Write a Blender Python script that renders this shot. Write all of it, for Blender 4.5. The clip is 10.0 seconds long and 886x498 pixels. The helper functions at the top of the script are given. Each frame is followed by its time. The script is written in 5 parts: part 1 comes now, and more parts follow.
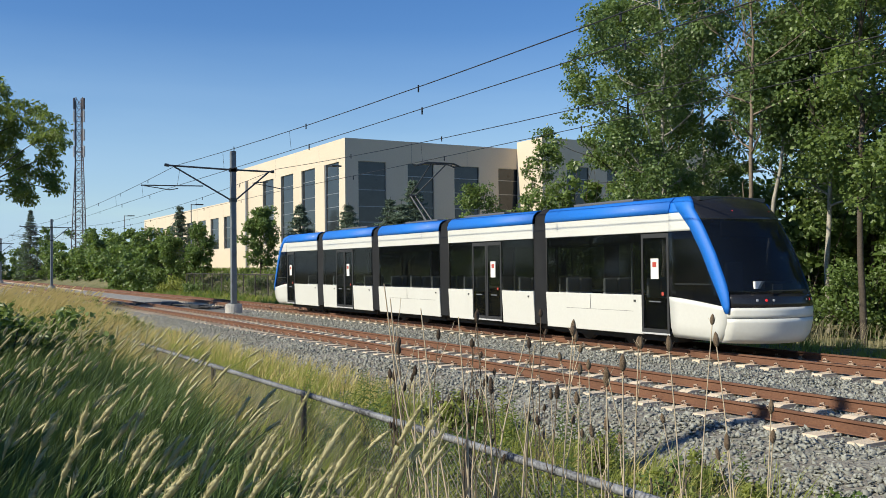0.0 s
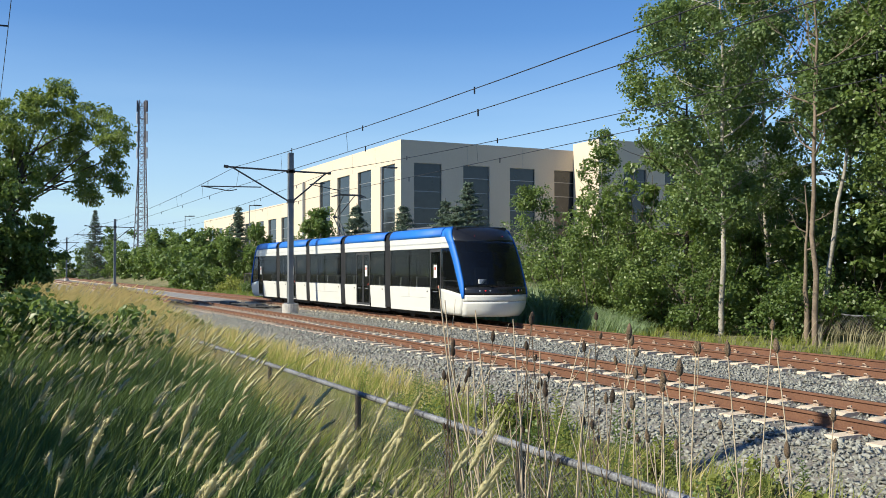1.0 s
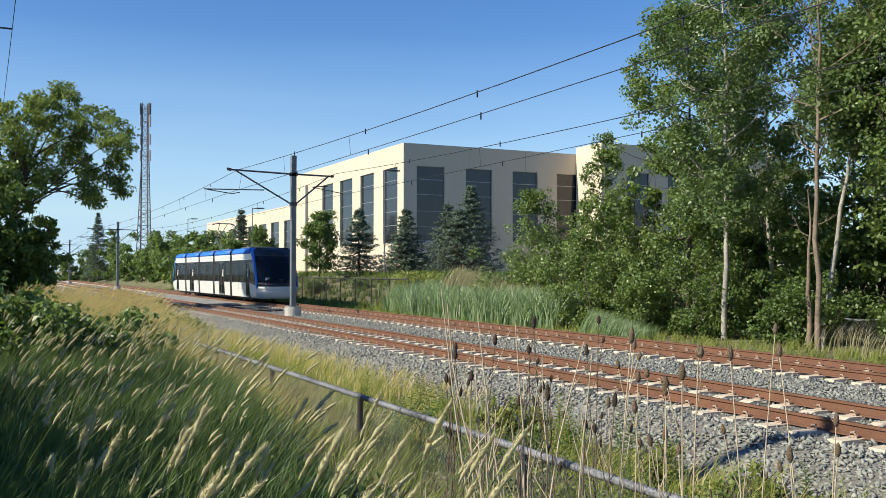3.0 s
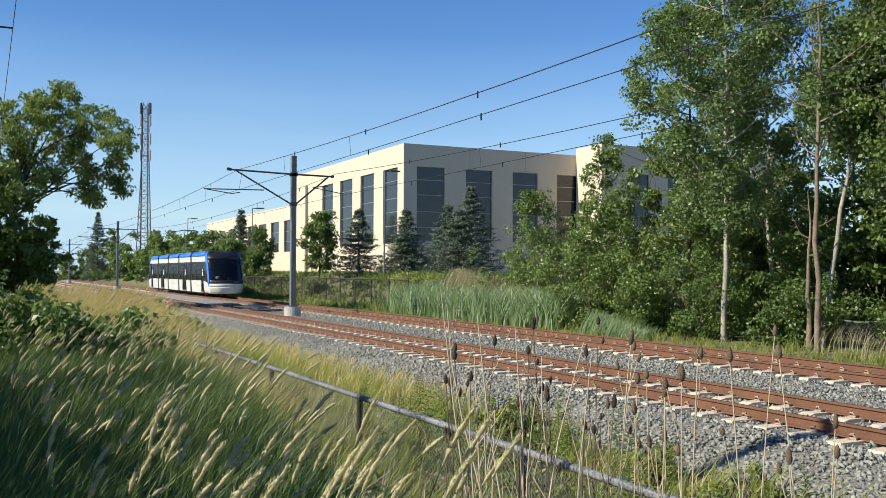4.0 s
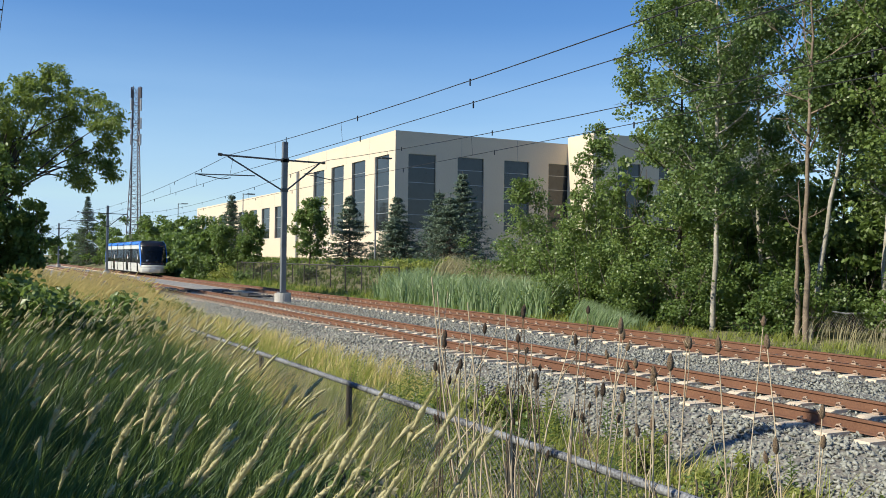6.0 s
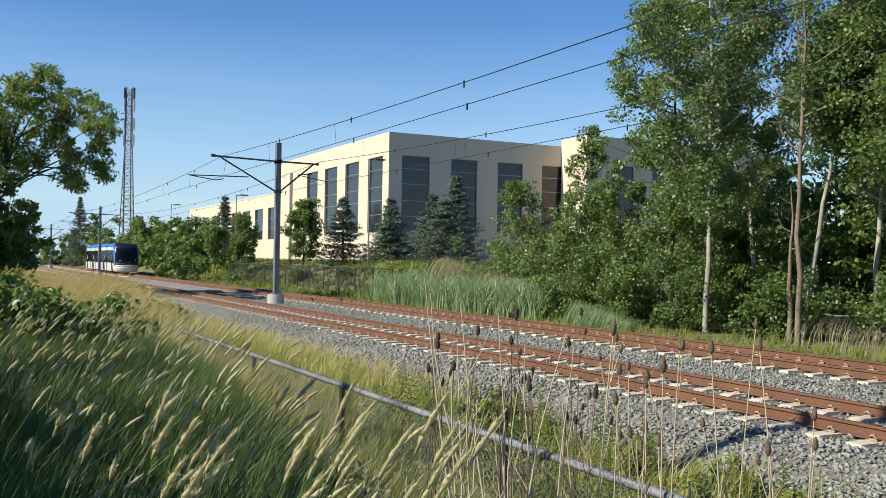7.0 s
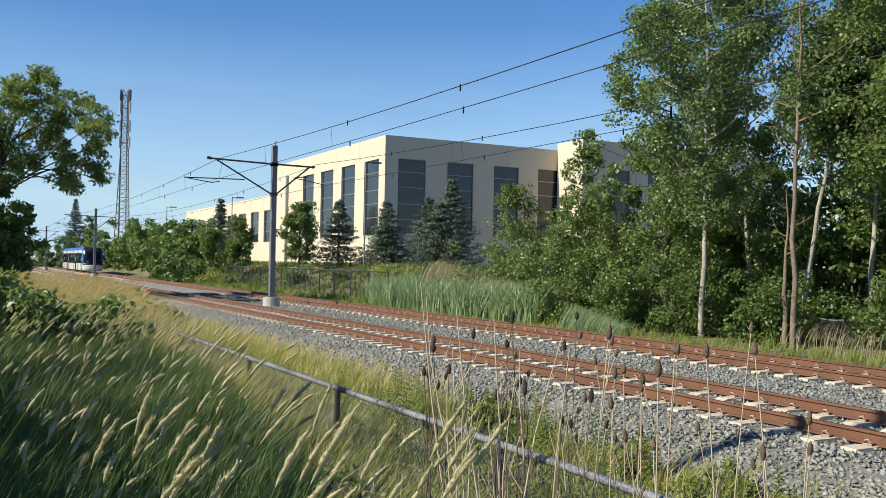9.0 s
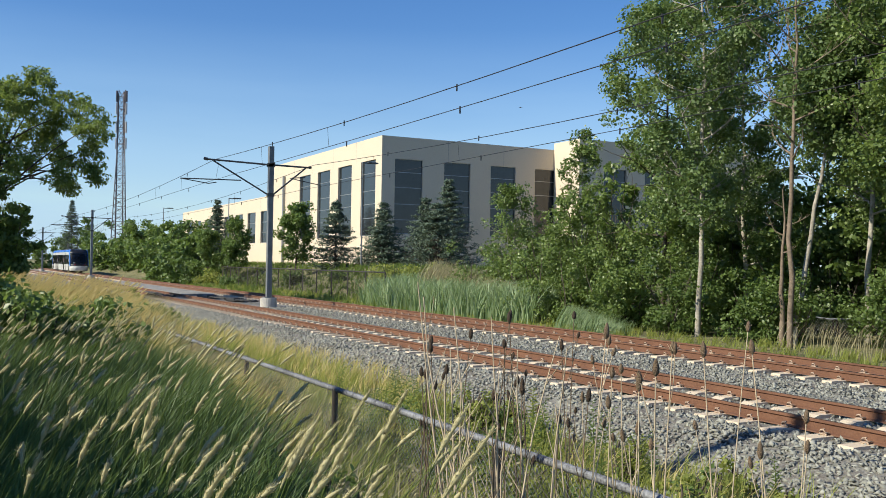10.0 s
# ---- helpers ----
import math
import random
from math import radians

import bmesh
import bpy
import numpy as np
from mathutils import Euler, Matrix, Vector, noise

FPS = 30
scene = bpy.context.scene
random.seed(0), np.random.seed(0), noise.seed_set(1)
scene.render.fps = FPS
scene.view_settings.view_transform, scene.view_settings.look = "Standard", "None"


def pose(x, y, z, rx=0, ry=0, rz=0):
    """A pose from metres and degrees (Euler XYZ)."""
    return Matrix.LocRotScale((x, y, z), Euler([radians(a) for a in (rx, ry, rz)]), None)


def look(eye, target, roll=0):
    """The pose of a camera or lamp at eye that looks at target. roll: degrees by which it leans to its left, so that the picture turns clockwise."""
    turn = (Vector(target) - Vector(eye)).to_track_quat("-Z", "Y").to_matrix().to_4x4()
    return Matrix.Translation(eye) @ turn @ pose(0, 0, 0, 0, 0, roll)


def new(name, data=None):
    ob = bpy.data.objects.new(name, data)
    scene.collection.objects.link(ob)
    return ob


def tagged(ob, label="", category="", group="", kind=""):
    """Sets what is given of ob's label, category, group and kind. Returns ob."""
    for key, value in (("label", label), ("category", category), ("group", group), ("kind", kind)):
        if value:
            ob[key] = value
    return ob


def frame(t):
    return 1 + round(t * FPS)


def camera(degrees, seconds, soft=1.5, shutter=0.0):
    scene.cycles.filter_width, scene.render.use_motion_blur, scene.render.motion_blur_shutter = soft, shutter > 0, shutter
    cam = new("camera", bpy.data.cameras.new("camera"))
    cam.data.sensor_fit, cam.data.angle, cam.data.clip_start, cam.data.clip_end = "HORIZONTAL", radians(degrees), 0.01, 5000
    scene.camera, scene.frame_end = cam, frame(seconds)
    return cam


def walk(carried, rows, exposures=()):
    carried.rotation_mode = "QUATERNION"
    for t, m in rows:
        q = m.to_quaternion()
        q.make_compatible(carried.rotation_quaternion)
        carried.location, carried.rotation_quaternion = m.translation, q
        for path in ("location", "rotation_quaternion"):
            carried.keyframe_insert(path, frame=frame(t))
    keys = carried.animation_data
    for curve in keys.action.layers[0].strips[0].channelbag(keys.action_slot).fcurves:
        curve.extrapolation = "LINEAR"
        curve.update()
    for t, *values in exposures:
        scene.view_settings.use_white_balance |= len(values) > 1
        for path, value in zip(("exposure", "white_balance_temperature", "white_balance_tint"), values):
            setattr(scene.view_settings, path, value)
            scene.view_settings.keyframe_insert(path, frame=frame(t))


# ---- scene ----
cam = camera(51.4, 10.0, soft=0.75)
EYE = (0.0, 0.0, 1.97)
TURNS = [(0.0, 60.03, 1.07, 0.58), (0.5, 62.38, 1.03, 0.4), (1.0, 63.44, 1.2, 0.1), (1.5, 63.95, 1.27, 0.07), (2.0, 63.97, 1.35, 0.13),
         (2.5, 63.71, 1.37, 0.12), (4.0, 63.58, 1.44, -0.22), (4.5, 63.64, 1.28, -0.25), (5.0, 63.75, 0.95, -0.2), (5.5, 63.4, 0.75, -0.48),
         (7.0, 62.59, 0.79, -0.89), (7.5, 62.56, 0.83, -0.9), (8.0, 62.49, 1.0, -1.04), (8.5, 62.37, 1.04, -1.14), (9.0, 62.33, 1.0, -1.08),
         (9.5, 62.21, 1.01, -0.99), (10.0, 62.15, 1.01, -0.87)]
walk(cam, [(t, pose(*EYE, 90 + p, r, y)) for t, y, p, r in TURNS], exposures=[(0.0, 0.34), (0.5, 0.51), (1.0, 0.58), (2.5, 0.56), (5.5, 0.52), (10.0, 0.47)])

# ---- light: afternoon sun from behind the camera, across the tracks ----
SUN_EL, SUN_AZ = 36.0, -4.0          # degrees above the horizon; turn of the sun from -Y towards -X
world = bpy.data.worlds.new("sky")
scene.world = world
world.use_nodes = True
wn, wl = world.node_tree.nodes, world.node_tree.links
sky = wn.new("ShaderNodeTexSky")
sky.sky_type, sky.sun_disc = "NISHITA", False
sky.sun_elevation, sky.sun_rotation = radians(SUN_EL), radians(180 - SUN_AZ)
sky.air_density, sky.dust_density, sky.ozone_density = 1.0, 0.15, 2.5
deep = wn.new("ShaderNodeHueSaturation")
deep.inputs["Saturation"].default_value, deep.inputs["Hue"].default_value = 1.32, 0.511
wl.new(sky.outputs[0], deep.inputs["Color"])
# thin high cloud low over the horizon
at = wn.new("ShaderNodeTexCoord")
stretch, wisp, band, veil = wn.new("ShaderNodeMapping"), wn.new("ShaderNodeTexNoise"), wn.new("ShaderNodeMapRange"), wn.new("ShaderNodeMix")
stretch.inputs["Scale"].default_value = (2.2, 2.2, 16.0)
wisp.inputs["Scale"].default_value, wisp.inputs["Detail"].default_value = 1.6, 5
low, share, height = wn.new("ShaderNodeMapRange"), wn.new("ShaderNodeMath"), wn.new("ShaderNodeSeparateXYZ")
wl.new(at.outputs["Generated"], stretch.inputs["Vector"])
wl.new(stretch.outputs[0], wisp.inputs["Vector"])
wl.new(at.outputs["Generated"], height.inputs[0])
wl.new(height.outputs["Z"], low.inputs["Value"])
low.inputs["From Min"].default_value, low.inputs["From Max"].default_value, low.inputs["To Min"].default_value, low.inputs["To Max"].default_value = 0.0, 0.25, 1.0, 0.0
wl.new(wisp.outputs[0], band.inputs["Value"])
band.inputs["From Min"].default_value, band.inputs["From Max"].default_value = -0.25, 0.70
share.operation = "MULTIPLY"
wl.new(low.outputs[0], share.inputs[0])
wl.new(band.outputs[0], share.inputs[1])
veil.data_type = "RGBA"
veil.inputs[7].default_value = (3.1, 4.75, 6.6, 1)
wl.new(share.outputs[0], veil.inputs[0])
wl.new(deep.outputs[0], veil.inputs[6])
wl.new(veil.outputs[2], wn["Background"].inputs[0])
wn["Background"].inputs[1].default_value = 0.102
sun = new("sun", bpy.data.lights.new("sun", "SUN"))
sun.data.energy, sun.data.angle, sun.data.color = 4.8, radians(0.5), (1.0, 0.932, 0.755)
ce = math.cos(radians(SUN_EL))
sun_from = Vector((math.sin(radians(SUN_AZ)) * ce, -math.cos(radians(SUN_AZ)) * ce, math.sin(radians(SUN_EL))))
sun.matrix_world = look(sun_from * 60, (0, 0, 0))


# ---- materials ----
def material(name, base, rough=0.7, metal=0.0, other=None, scale=4.0, fine=60.0, amount=0.5, bump=0.0, bump_scale=80.0, island=0.0, objrand=0.0, spec=0.5, coat=0.0, distance=0.02):
    """A surface with stains at two scales, fine relief and, if asked, a shade of its own for each piece."""
    m = bpy.data.materials.new(name)
    m.use_nodes = True
    n, l = m.node_tree.nodes, m.node_tree.links
    b = n["Principled BSDF"]
    b.inputs["Roughness"].default_value, b.inputs["Metallic"].default_value = rough, metal
    b.inputs["Specular IOR Level"].default_value, b.inputs["Coat Weight"].default_value = spec, coat
    geo = n.new("ShaderNodeNewGeometry")
    tc = n.new("ShaderNodeTexCoord")
    src = tc.outputs["Object"]
    big, small = n.new("ShaderNodeTexNoise"), n.new("ShaderNodeTexNoise")
    big.inputs["Scale"].default_value, small.inputs["Scale"].default_value = scale, fine
    big.inputs["Detail"].default_value, small.inputs["Detail"].default_value = 4, 3
    for t in (big, small):
        l.new(src, t.inputs["Vector"])
    add = n.new("ShaderNodeMath")
    add.operation = "ADD"
    l.new(big.outputs[0], add.inputs[0])
    l.new(small.outputs[0], add.inputs[1])
    fac = add.outputs[0]
    half = n.new("ShaderNodeMapRange")
    half.inputs["From Min"].default_value, half.inputs["From Max"].default_value = 0.75, 1.25
    l.new(fac, half.inputs["Value"])
    fac = half.outputs[0]
    if island or objrand:
        rnd = geo.outputs["Random Per Island"] if island else n.new("ShaderNodeObjectInfo").outputs["Random"]
        mix0 = n.new("ShaderNodeMix")
        mix0.inputs[0].default_value = island or objrand
        l.new(fac, mix0.inputs[2])
        l.new(rnd, mix0.inputs[3])
        fac = mix0.outputs[0]
    amt = n.new("ShaderNodeMath")
    amt.operation = "MULTIPLY"
    amt.inputs[1].default_value = amount
    l.new(fac, amt.inputs[0])
    mix = n.new("ShaderNodeMix")
    mix.data_type = "RGBA"
    mix.inputs[6].default_value = (*base, 1)
    mix.inputs[7].default_value = (*(other or [c * 0.6 for c in base]), 1)
    l.new(amt.outputs[0], mix.inputs[0])
    l.new(mix.outputs[2], b.inputs["Base Color"])
    if bump:
        bn, bt = n.new("ShaderNodeBump"), n.new("ShaderNodeTexNoise")
        bt.inputs["Scale"].default_value, bt.inputs["Detail"].default_value = bump_scale, 4
        bn.inputs["Strength"].default_value, bn.inputs["Distance"].default_value = bump, distance
        l.new(src, bt.inputs["Vector"])
        l.new(bt.outputs[0], bn.inputs["Height"])
        l.new(bn.outputs[0], b.inputs["Normal"])
    return m


def leaf_material(name, base, other, through_colour, share=0.35, rough=0.45):
    """Leaves: a glossy face, light through them, each leaf a little different."""
    m = material(name, base, rough, other=other, scale=0.35, fine=3.0, amount=1.0, island=0.6, spec=0.4)
    n, l = m.node_tree.nodes, m.node_tree.links
    tr, mx = n.new("ShaderNodeBsdfTranslucent"), n.new("ShaderNodeMixShader")
    tr.inputs[0].default_value, mx.inputs[0].default_value = (*through_colour, 1), share
    l.new(n["Principled BSDF"].outputs[0], mx.inputs[1])
    l.new(tr.outputs[0], mx.inputs[2])
    l.new(mx.outputs[0], n["Material Output"].inputs[0])
    return m


def glass_dark(name, base=(0.012, 0.014, 0.016), rough=0.06, tint=None):
    m = material(name, base, rough, other=tint or [c * 1.6 for c in base], scale=0.6, fine=2, amount=0.6, spec=0.6)
    return m


def tinted_glass(name, share=0.7):
    """Dark glazing that lets a little of what is behind it through."""
    m = glass_dark(name, (0.006, 0.007, 0.008), 0.05)
    n, l = m.node_tree.nodes, m.node_tree.links
    tr, mx = n.new("ShaderNodeBsdfTransparent"), n.new("ShaderNodeMixShader")
    tr.inputs[0].default_value, mx.inputs[0].default_value = (0.72, 0.74, 0.74, 1), share
    l.new(n["Principled BSDF"].outputs[0], mx.inputs[1])
    l.new(tr.outputs[0], mx.inputs[2])
    l.new(mx.outputs[0], n["Material Output"].inputs[0])
    return m


M = dict(
    ballast=material("ballast", (0.25, 0.245, 0.215), 0.9, other=(0.09, 0.072, 0.062), scale=1.2, fine=22, amount=0.8, bump=1.0, bump_scale=16, distance=0.05),
    stone=material("ballast_stone", (0.35, 0.355, 0.315), 0.9, other=(0.15, 0.152, 0.135), scale=3, fine=30, amount=1.0, island=0.75, bump=0.1, bump_scale=60),
    concrete=material("sleeper_concrete", (0.63, 0.52, 0.385), 0.88, other=(0.42, 0.345, 0.26), scale=2.5, fine=40, amount=0.8, objrand=0.3, bump=0.3, bump_scale=90),
    footing=material("footing_concrete", (0.52, 0.50, 0.46), 0.85, other=(0.33, 0.31, 0.28), scale=3, fine=40, amount=0.7, bump=0.3, bump_scale=60),
    rust=material("rusted_rail_steel", (0.175, 0.082, 0.045), 0.85, 0.0, other=(0.105, 0.047, 0.027), scale=1.5, fine=35, amount=0.9, bump=0.2, bump_scale=70),
    railtop=material("rolled_rail_top", (0.19, 0.10, 0.065), 0.45, 0.5, other=(0.10, 0.055, 0.04), scale=1, fine=30, amount=0.8),
    clip=material("rail_clip_steel", (0.42, 0.33, 0.26), 0.6, 0.2, other=(0.22, 0.13, 0.08), scale=20, fine=80, amount=0.7),
    soil=material("bank_soil_and_thatch", (0.22, 0.195, 0.10), 0.95, other=(0.075, 0.09, 0.028), scale=0.5, fine=9, amount=1.0, bump=1.0, bump_scale=6, distance=0.12),
    slab=material("worn_slab", (0.30, 0.285, 0.26), 0.9, other=(0.16, 0.155, 0.145), scale=1.5, fine=20, amount=0.9, bump=0.4, bump_scale=40),
    wall=material("precast_panel", (0.63, 0.535, 0.41), 0.85, other=(0.55, 0.465, 0.355), scale=0.25, fine=6, amount=0.6, bump=0.1, bump_scale=40),
    roofing=material("flat_roof_membrane", (0.35, 0.34, 0.32), 0.9, scale=0.4, fine=8, amount=0.5),
    pane=glass_dark("office_window_glass", (0.014, 0.017, 0.02), 0.09, (0.03, 0.035, 0.04)),
    mullion=material("aluminium_mullion", (0.30, 0.31, 0.32), 0.45, 0.6, scale=3, fine=30, amount=0.3),
    galv=material("galvanised_steel", (0.23, 0.245, 0.26), 0.5, 0.4, other=(0.14, 0.15, 0.16), scale=3, fine=40, amount=0.8, bump=0.05),
    pipe=material("weathered_fence_pipe", (0.30, 0.31, 0.33), 0.6, 0.2, other=(0.045, 0.045, 0.05), scale=1.6, fine=45, amount=1.0, bump=0.1),
    post=material("dark_fence_steel", (0.045, 0.045, 0.045), 0.6, 0.3, other=(0.09, 0.07, 0.055), scale=5, fine=50, amount=0.7),
    wire=material("wire", (0.035, 0.035, 0.038), 0.5, 0.4, scale=5, fine=40, amount=0.4),
    arm=material("cantilever_steel", (0.10, 0.105, 0.11), 0.5, 0.5, scale=4, fine=40, amount=0.5),
    tram_white=material("tram_white_paint", (0.63, 0.63, 0.585), 0.4, other=(0.55, 0.54, 0.50), scale=1.0, fine=14, amount=0.4, coat=0.3),
    tram_blue=material("tram_blue_paint", (0.004, 0.15, 0.58), 0.6, other=(0.004, 0.12, 0.48), scale=1.0, fine=14, amount=0.5, coat=0.05),
    tram_roof=material("tram_roof_grey", (0.10, 0.105, 0.12), 0.5, scale=1.5, fine=20, amount=0.5),
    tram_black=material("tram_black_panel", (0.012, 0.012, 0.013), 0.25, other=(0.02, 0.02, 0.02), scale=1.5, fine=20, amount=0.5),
    tram_glass=tinted_glass("tram_window_glass"),
    cab_glass=tinted_glass("cab_windscreen_glass", 0.55),
    seat=material("tram_seat_shell", (0.66, 0.66, 0.65), 0.5, other=(0.5, 0.5, 0.5), scale=3, fine=30, amount=0.4),
    bellows=material("gangway_rubber", (0.022, 0.022, 0.023), 0.55, other=(0.045, 0.045, 0.045), scale=2, fine=30, amount=0.6),
    under=material("underframe_dirt", (0.03, 0.026, 0.022), 0.85, other=(0.06, 0.045, 0.035), scale=3, fine=30, amount=0.7),
    paper=material("paper_sign", (0.75, 0.72, 0.68), 0.8, scale=5, fine=30, amount=0.2),
    redmark=material("red_mark", (0.45, 0.06, 0.04), 0.7, scale=5, fine=30, amount=0.2),
    seam=material("panel_seam", (0.22, 0.22, 0.21), 0.7, scale=5, fine=30, amount=0.2),
    pale_bark=material("pale_poplar_bark", (0.40, 0.37, 0.31), 0.85, other=(0.17, 0.15, 0.12), scale=2.0, fine=14, amount=0.9, bump=0.4, bump_scale=25),
    brown_bark=material("brown_dead_bark", (0.24, 0.185, 0.135), 0.9, other=(0.11, 0.085, 0.06), scale=2.0, fine=14, amount=0.9, bump=0.5, bump_scale=25),
    dark_bark=material("dark_bark", (0.10, 0.08, 0.06), 0.9, other=(0.05, 0.04, 0.03), scale=2.5, fine=18, amount=0.9, bump=0.5, bump_scale=25),
    poplar=leaf_material("poplar_leaf", (0.165, 0.235, 0.085), (0.06, 0.095, 0.033), (0.24, 0.36, 0.08), 0.27, 0.38),
    # lighter leaf of young poplars; also paints sunlight onto some undergrowth
    poplar_light=leaf_material("young_and_sunlit_leaf", (0.185, 0.25, 0.07), (0.075, 0.115, 0.033), (0.28, 0.4, 0.08), 0.27, 0.4),
    bush=leaf_material("bush_leaf", (0.14, 0.205, 0.055), (0.06, 0.095, 0.028), (0.22, 0.34, 0.06), 0.27, 0.45),
    walnut=leaf_material("walnut_leaf", (0.19, 0.25, 0.06), (0.075, 0.11, 0.028), (0.34, 0.44, 0.08), 0.32, 0.45),
    maple=leaf_material("maple_leaf", (0.16, 0.235, 0.06), (0.07, 0.115, 0.03), (0.22, 0.32, 0.06), 0.3, 0.45),
    spruce=leaf_material("spruce_needles", (0.15, 0.205, 0.14), (0.07, 0.105, 0.075), (0.13, 0.18, 0.1), 0.15, 0.6),
    reed=leaf_material("reed_leaf", (0.34, 0.42, 0.25), (0.17, 0.25, 0.12), (0.34, 0.46, 0.18), 0.35, 0.5),
    grass=leaf_material("lush_grass", (0.145, 0.2, 0.045), (0.075, 0.115, 0.026), (0.24, 0.34, 0.06), 0.35, 0.5),
    grass_lime=leaf_material("ditch_grass", (0.32, 0.345, 0.09), (0.16, 0.195, 0.05), (0.48, 0.52, 0.11), 0.42, 0.5),
    # darker green for the near grass, part of its shade put into the colour
    shaded_grass=leaf_material("shaded_grass_leaf", (0.115, 0.175, 0.055), (0.045, 0.08, 0.025), (0.18, 0.27, 0.07), 0.3, 0.5),
    straw=leaf_material("dry_grass", (0.76, 0.62, 0.29), (0.50, 0.43, 0.17), (0.6, 0.5, 0.2), 0.4, 0.6),
    greyweed=leaf_material("dry_grey_weed", (0.46, 0.41, 0.26), (0.27, 0.25, 0.14), (0.42, 0.38, 0.2), 0.35, 0.7),
    seed=leaf_material("grass_seed_head", (0.68, 0.62, 0.36), (0.47, 0.44, 0.25), (0.55, 0.5, 0.27), 0.35, 0.7),
    stalk=leaf_material("dead_stalk", (0.62, 0.52, 0.37), (0.45, 0.36, 0.25), (0.3, 0.25, 0.15), 0.1, 0.7),
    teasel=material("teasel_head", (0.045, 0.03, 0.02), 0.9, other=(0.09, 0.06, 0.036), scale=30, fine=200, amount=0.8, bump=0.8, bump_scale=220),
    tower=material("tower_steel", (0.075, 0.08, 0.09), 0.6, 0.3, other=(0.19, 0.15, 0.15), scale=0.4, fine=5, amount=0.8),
    # lit copy of the teasel head, with sunlight put into its colour
    teasel_pale=material("sunlit_teasel_head", (0.21, 0.15, 0.095), 0.9, other=(0.12, 0.08, 0.05), scale=30, fine=200, amount=0.8, bump=0.8, bump_scale=220),
    pebble=material("slope_pebble", (0.40, 0.385, 0.34), 0.9, other=(0.2, 0.19, 0.165), scale=3, fine=30, amount=1.0, island=0.75, bump=0.3, bump_scale=60),
    rubber=material("black_rubber", (0.018, 0.018, 0.02), 0.6, other=(0.04, 0.038, 0.036), scale=2, fine=30, amount=0.7),
    plumage=material("dark_plumage", (0.04, 0.04, 0.045), 0.7, other=(0.08, 0.075, 0.07), scale=8, fine=60, amount=0.6),
    panel=material("antenna_panel", (0.5, 0.5, 0.5), 0.5, scale=2, fine=20, amount=0.3),
    wood=material("utility_pole_wood", (0.16, 0.12, 0.085), 0.9, scale=3, fine=30, amount=0.7),
)


# ---- builders ----
def link(name, verts, faces, mats, parent=None, index=None, smooth=False):
    me = bpy.data.meshes.new(name)
    me.from_pydata([tuple(v) for v in verts], [], [tuple(int(i) for i in f) for f in faces])
    for m in (mats if isinstance(mats, (list, tuple)) else [mats]):
        me.materials.append(m)
    if index is not None:
        me.polygons.foreach_set("material_index", np.asarray(index, dtype=np.int32))
    if smooth:
        me.polygons.foreach_set("use_smooth", np.ones(len(me.polygons), dtype=bool))
    me.update()
    ob = new(name, me)
    if parent is not None:
        ob.parent = parent
    return ob


def array_mesh(name, verts, faces, mat, parent=None):
    """A mesh from two arrays: (n, 3) corners and (m, k) faces, all with k corners."""
    verts, faces = np.asarray(verts, dtype=np.float32), np.asarray(faces, dtype=np.int32)
    me = bpy.data.meshes.new(name)
    k = faces.shape[1]
    me.vertices.add(len(verts))
    me.vertices.foreach_set("co", verts.ravel())
    me.loops.add(faces.size)
    me.loops.foreach_set("vertex_index", faces.ravel())
    me.polygons.add(len(faces))
    me.polygons.foreach_set("loop_start", np.arange(0, faces.size, k, dtype=np.int32))
    me.materials.append(mat)
    me.update(calc_edges=True)
    me.validate()
    ob = new(name, me)
    if parent is not None:
        ob.parent = parent
    return ob


def part(name, bm, mat, parent=None, label=""):
    me = bpy.data.meshes.new(name)
    bm.to_mesh(me)
    bm.free()
    me.materials.append(mat)
    ob = new(name, me)
    if parent is not None:
        ob.parent = parent
    if label:
        tagged(ob, label)
    return ob


def box(x0, x1, y0, y1, z0, z1, bevel=0.0, bm=None):
    bm = bm or bmesh.new()
    m = Matrix.Translation(((x0 + x1) / 2, (y0 + y1) / 2, (z0 + z1) / 2)) @ Matrix.Diagonal((abs(x1 - x0), abs(y1 - y0), abs(z1 - z0), 1))
    made = bmesh.ops.create_cube(bm, size=1, matrix=m)
    if bevel:
        edges = list({e for v in made["verts"] for e in v.link_edges})
        bmesh.ops.bevel(bm, geom=edges, offset=bevel, segments=2, profile=0.5, affect="EDGES")
    return bm


def tube_arrays(path, radii, sides=6):
    """Rings along a path, as corners and four-cornered faces."""
    p = np.asarray(path, float)
    r = np.broadcast_to(np.asarray(radii, float), (len(p),))
    d = np.gradient(p, axis=0)
    d /= np.linalg.norm(d, axis=1)[:, None] + 1e-9
    ref = np.where(np.abs(d[:, 2:3]) > 0.9, np.array([[1.0, 0, 0]]), np.array([[0, 0, 1.0]]))
    u = np.cross(d, ref)
    u /= np.linalg.norm(u, axis=1)[:, None] + 1e-9
    v = np.cross(d, u)
    a = np.linspace(0, 2 * math.pi, sides, endpoint=False)
    ring = u[:, None, :] * np.cos(a)[None, :, None] + v[:, None, :] * np.sin(a)[None, :, None]
    verts = (p[:, None, :] + ring * r[:, None, None]).reshape(-1, 3)
    i, j = np.meshgrid(np.arange(len(p) - 1), np.arange(sides), indexing="ij")
    k = (j + 1) % sides
    faces = np.stack([i * sides + j, i * sides + k, (i + 1) * sides + k, (i + 1) * sides + j], -1).reshape(-1, 4)
    return verts, faces


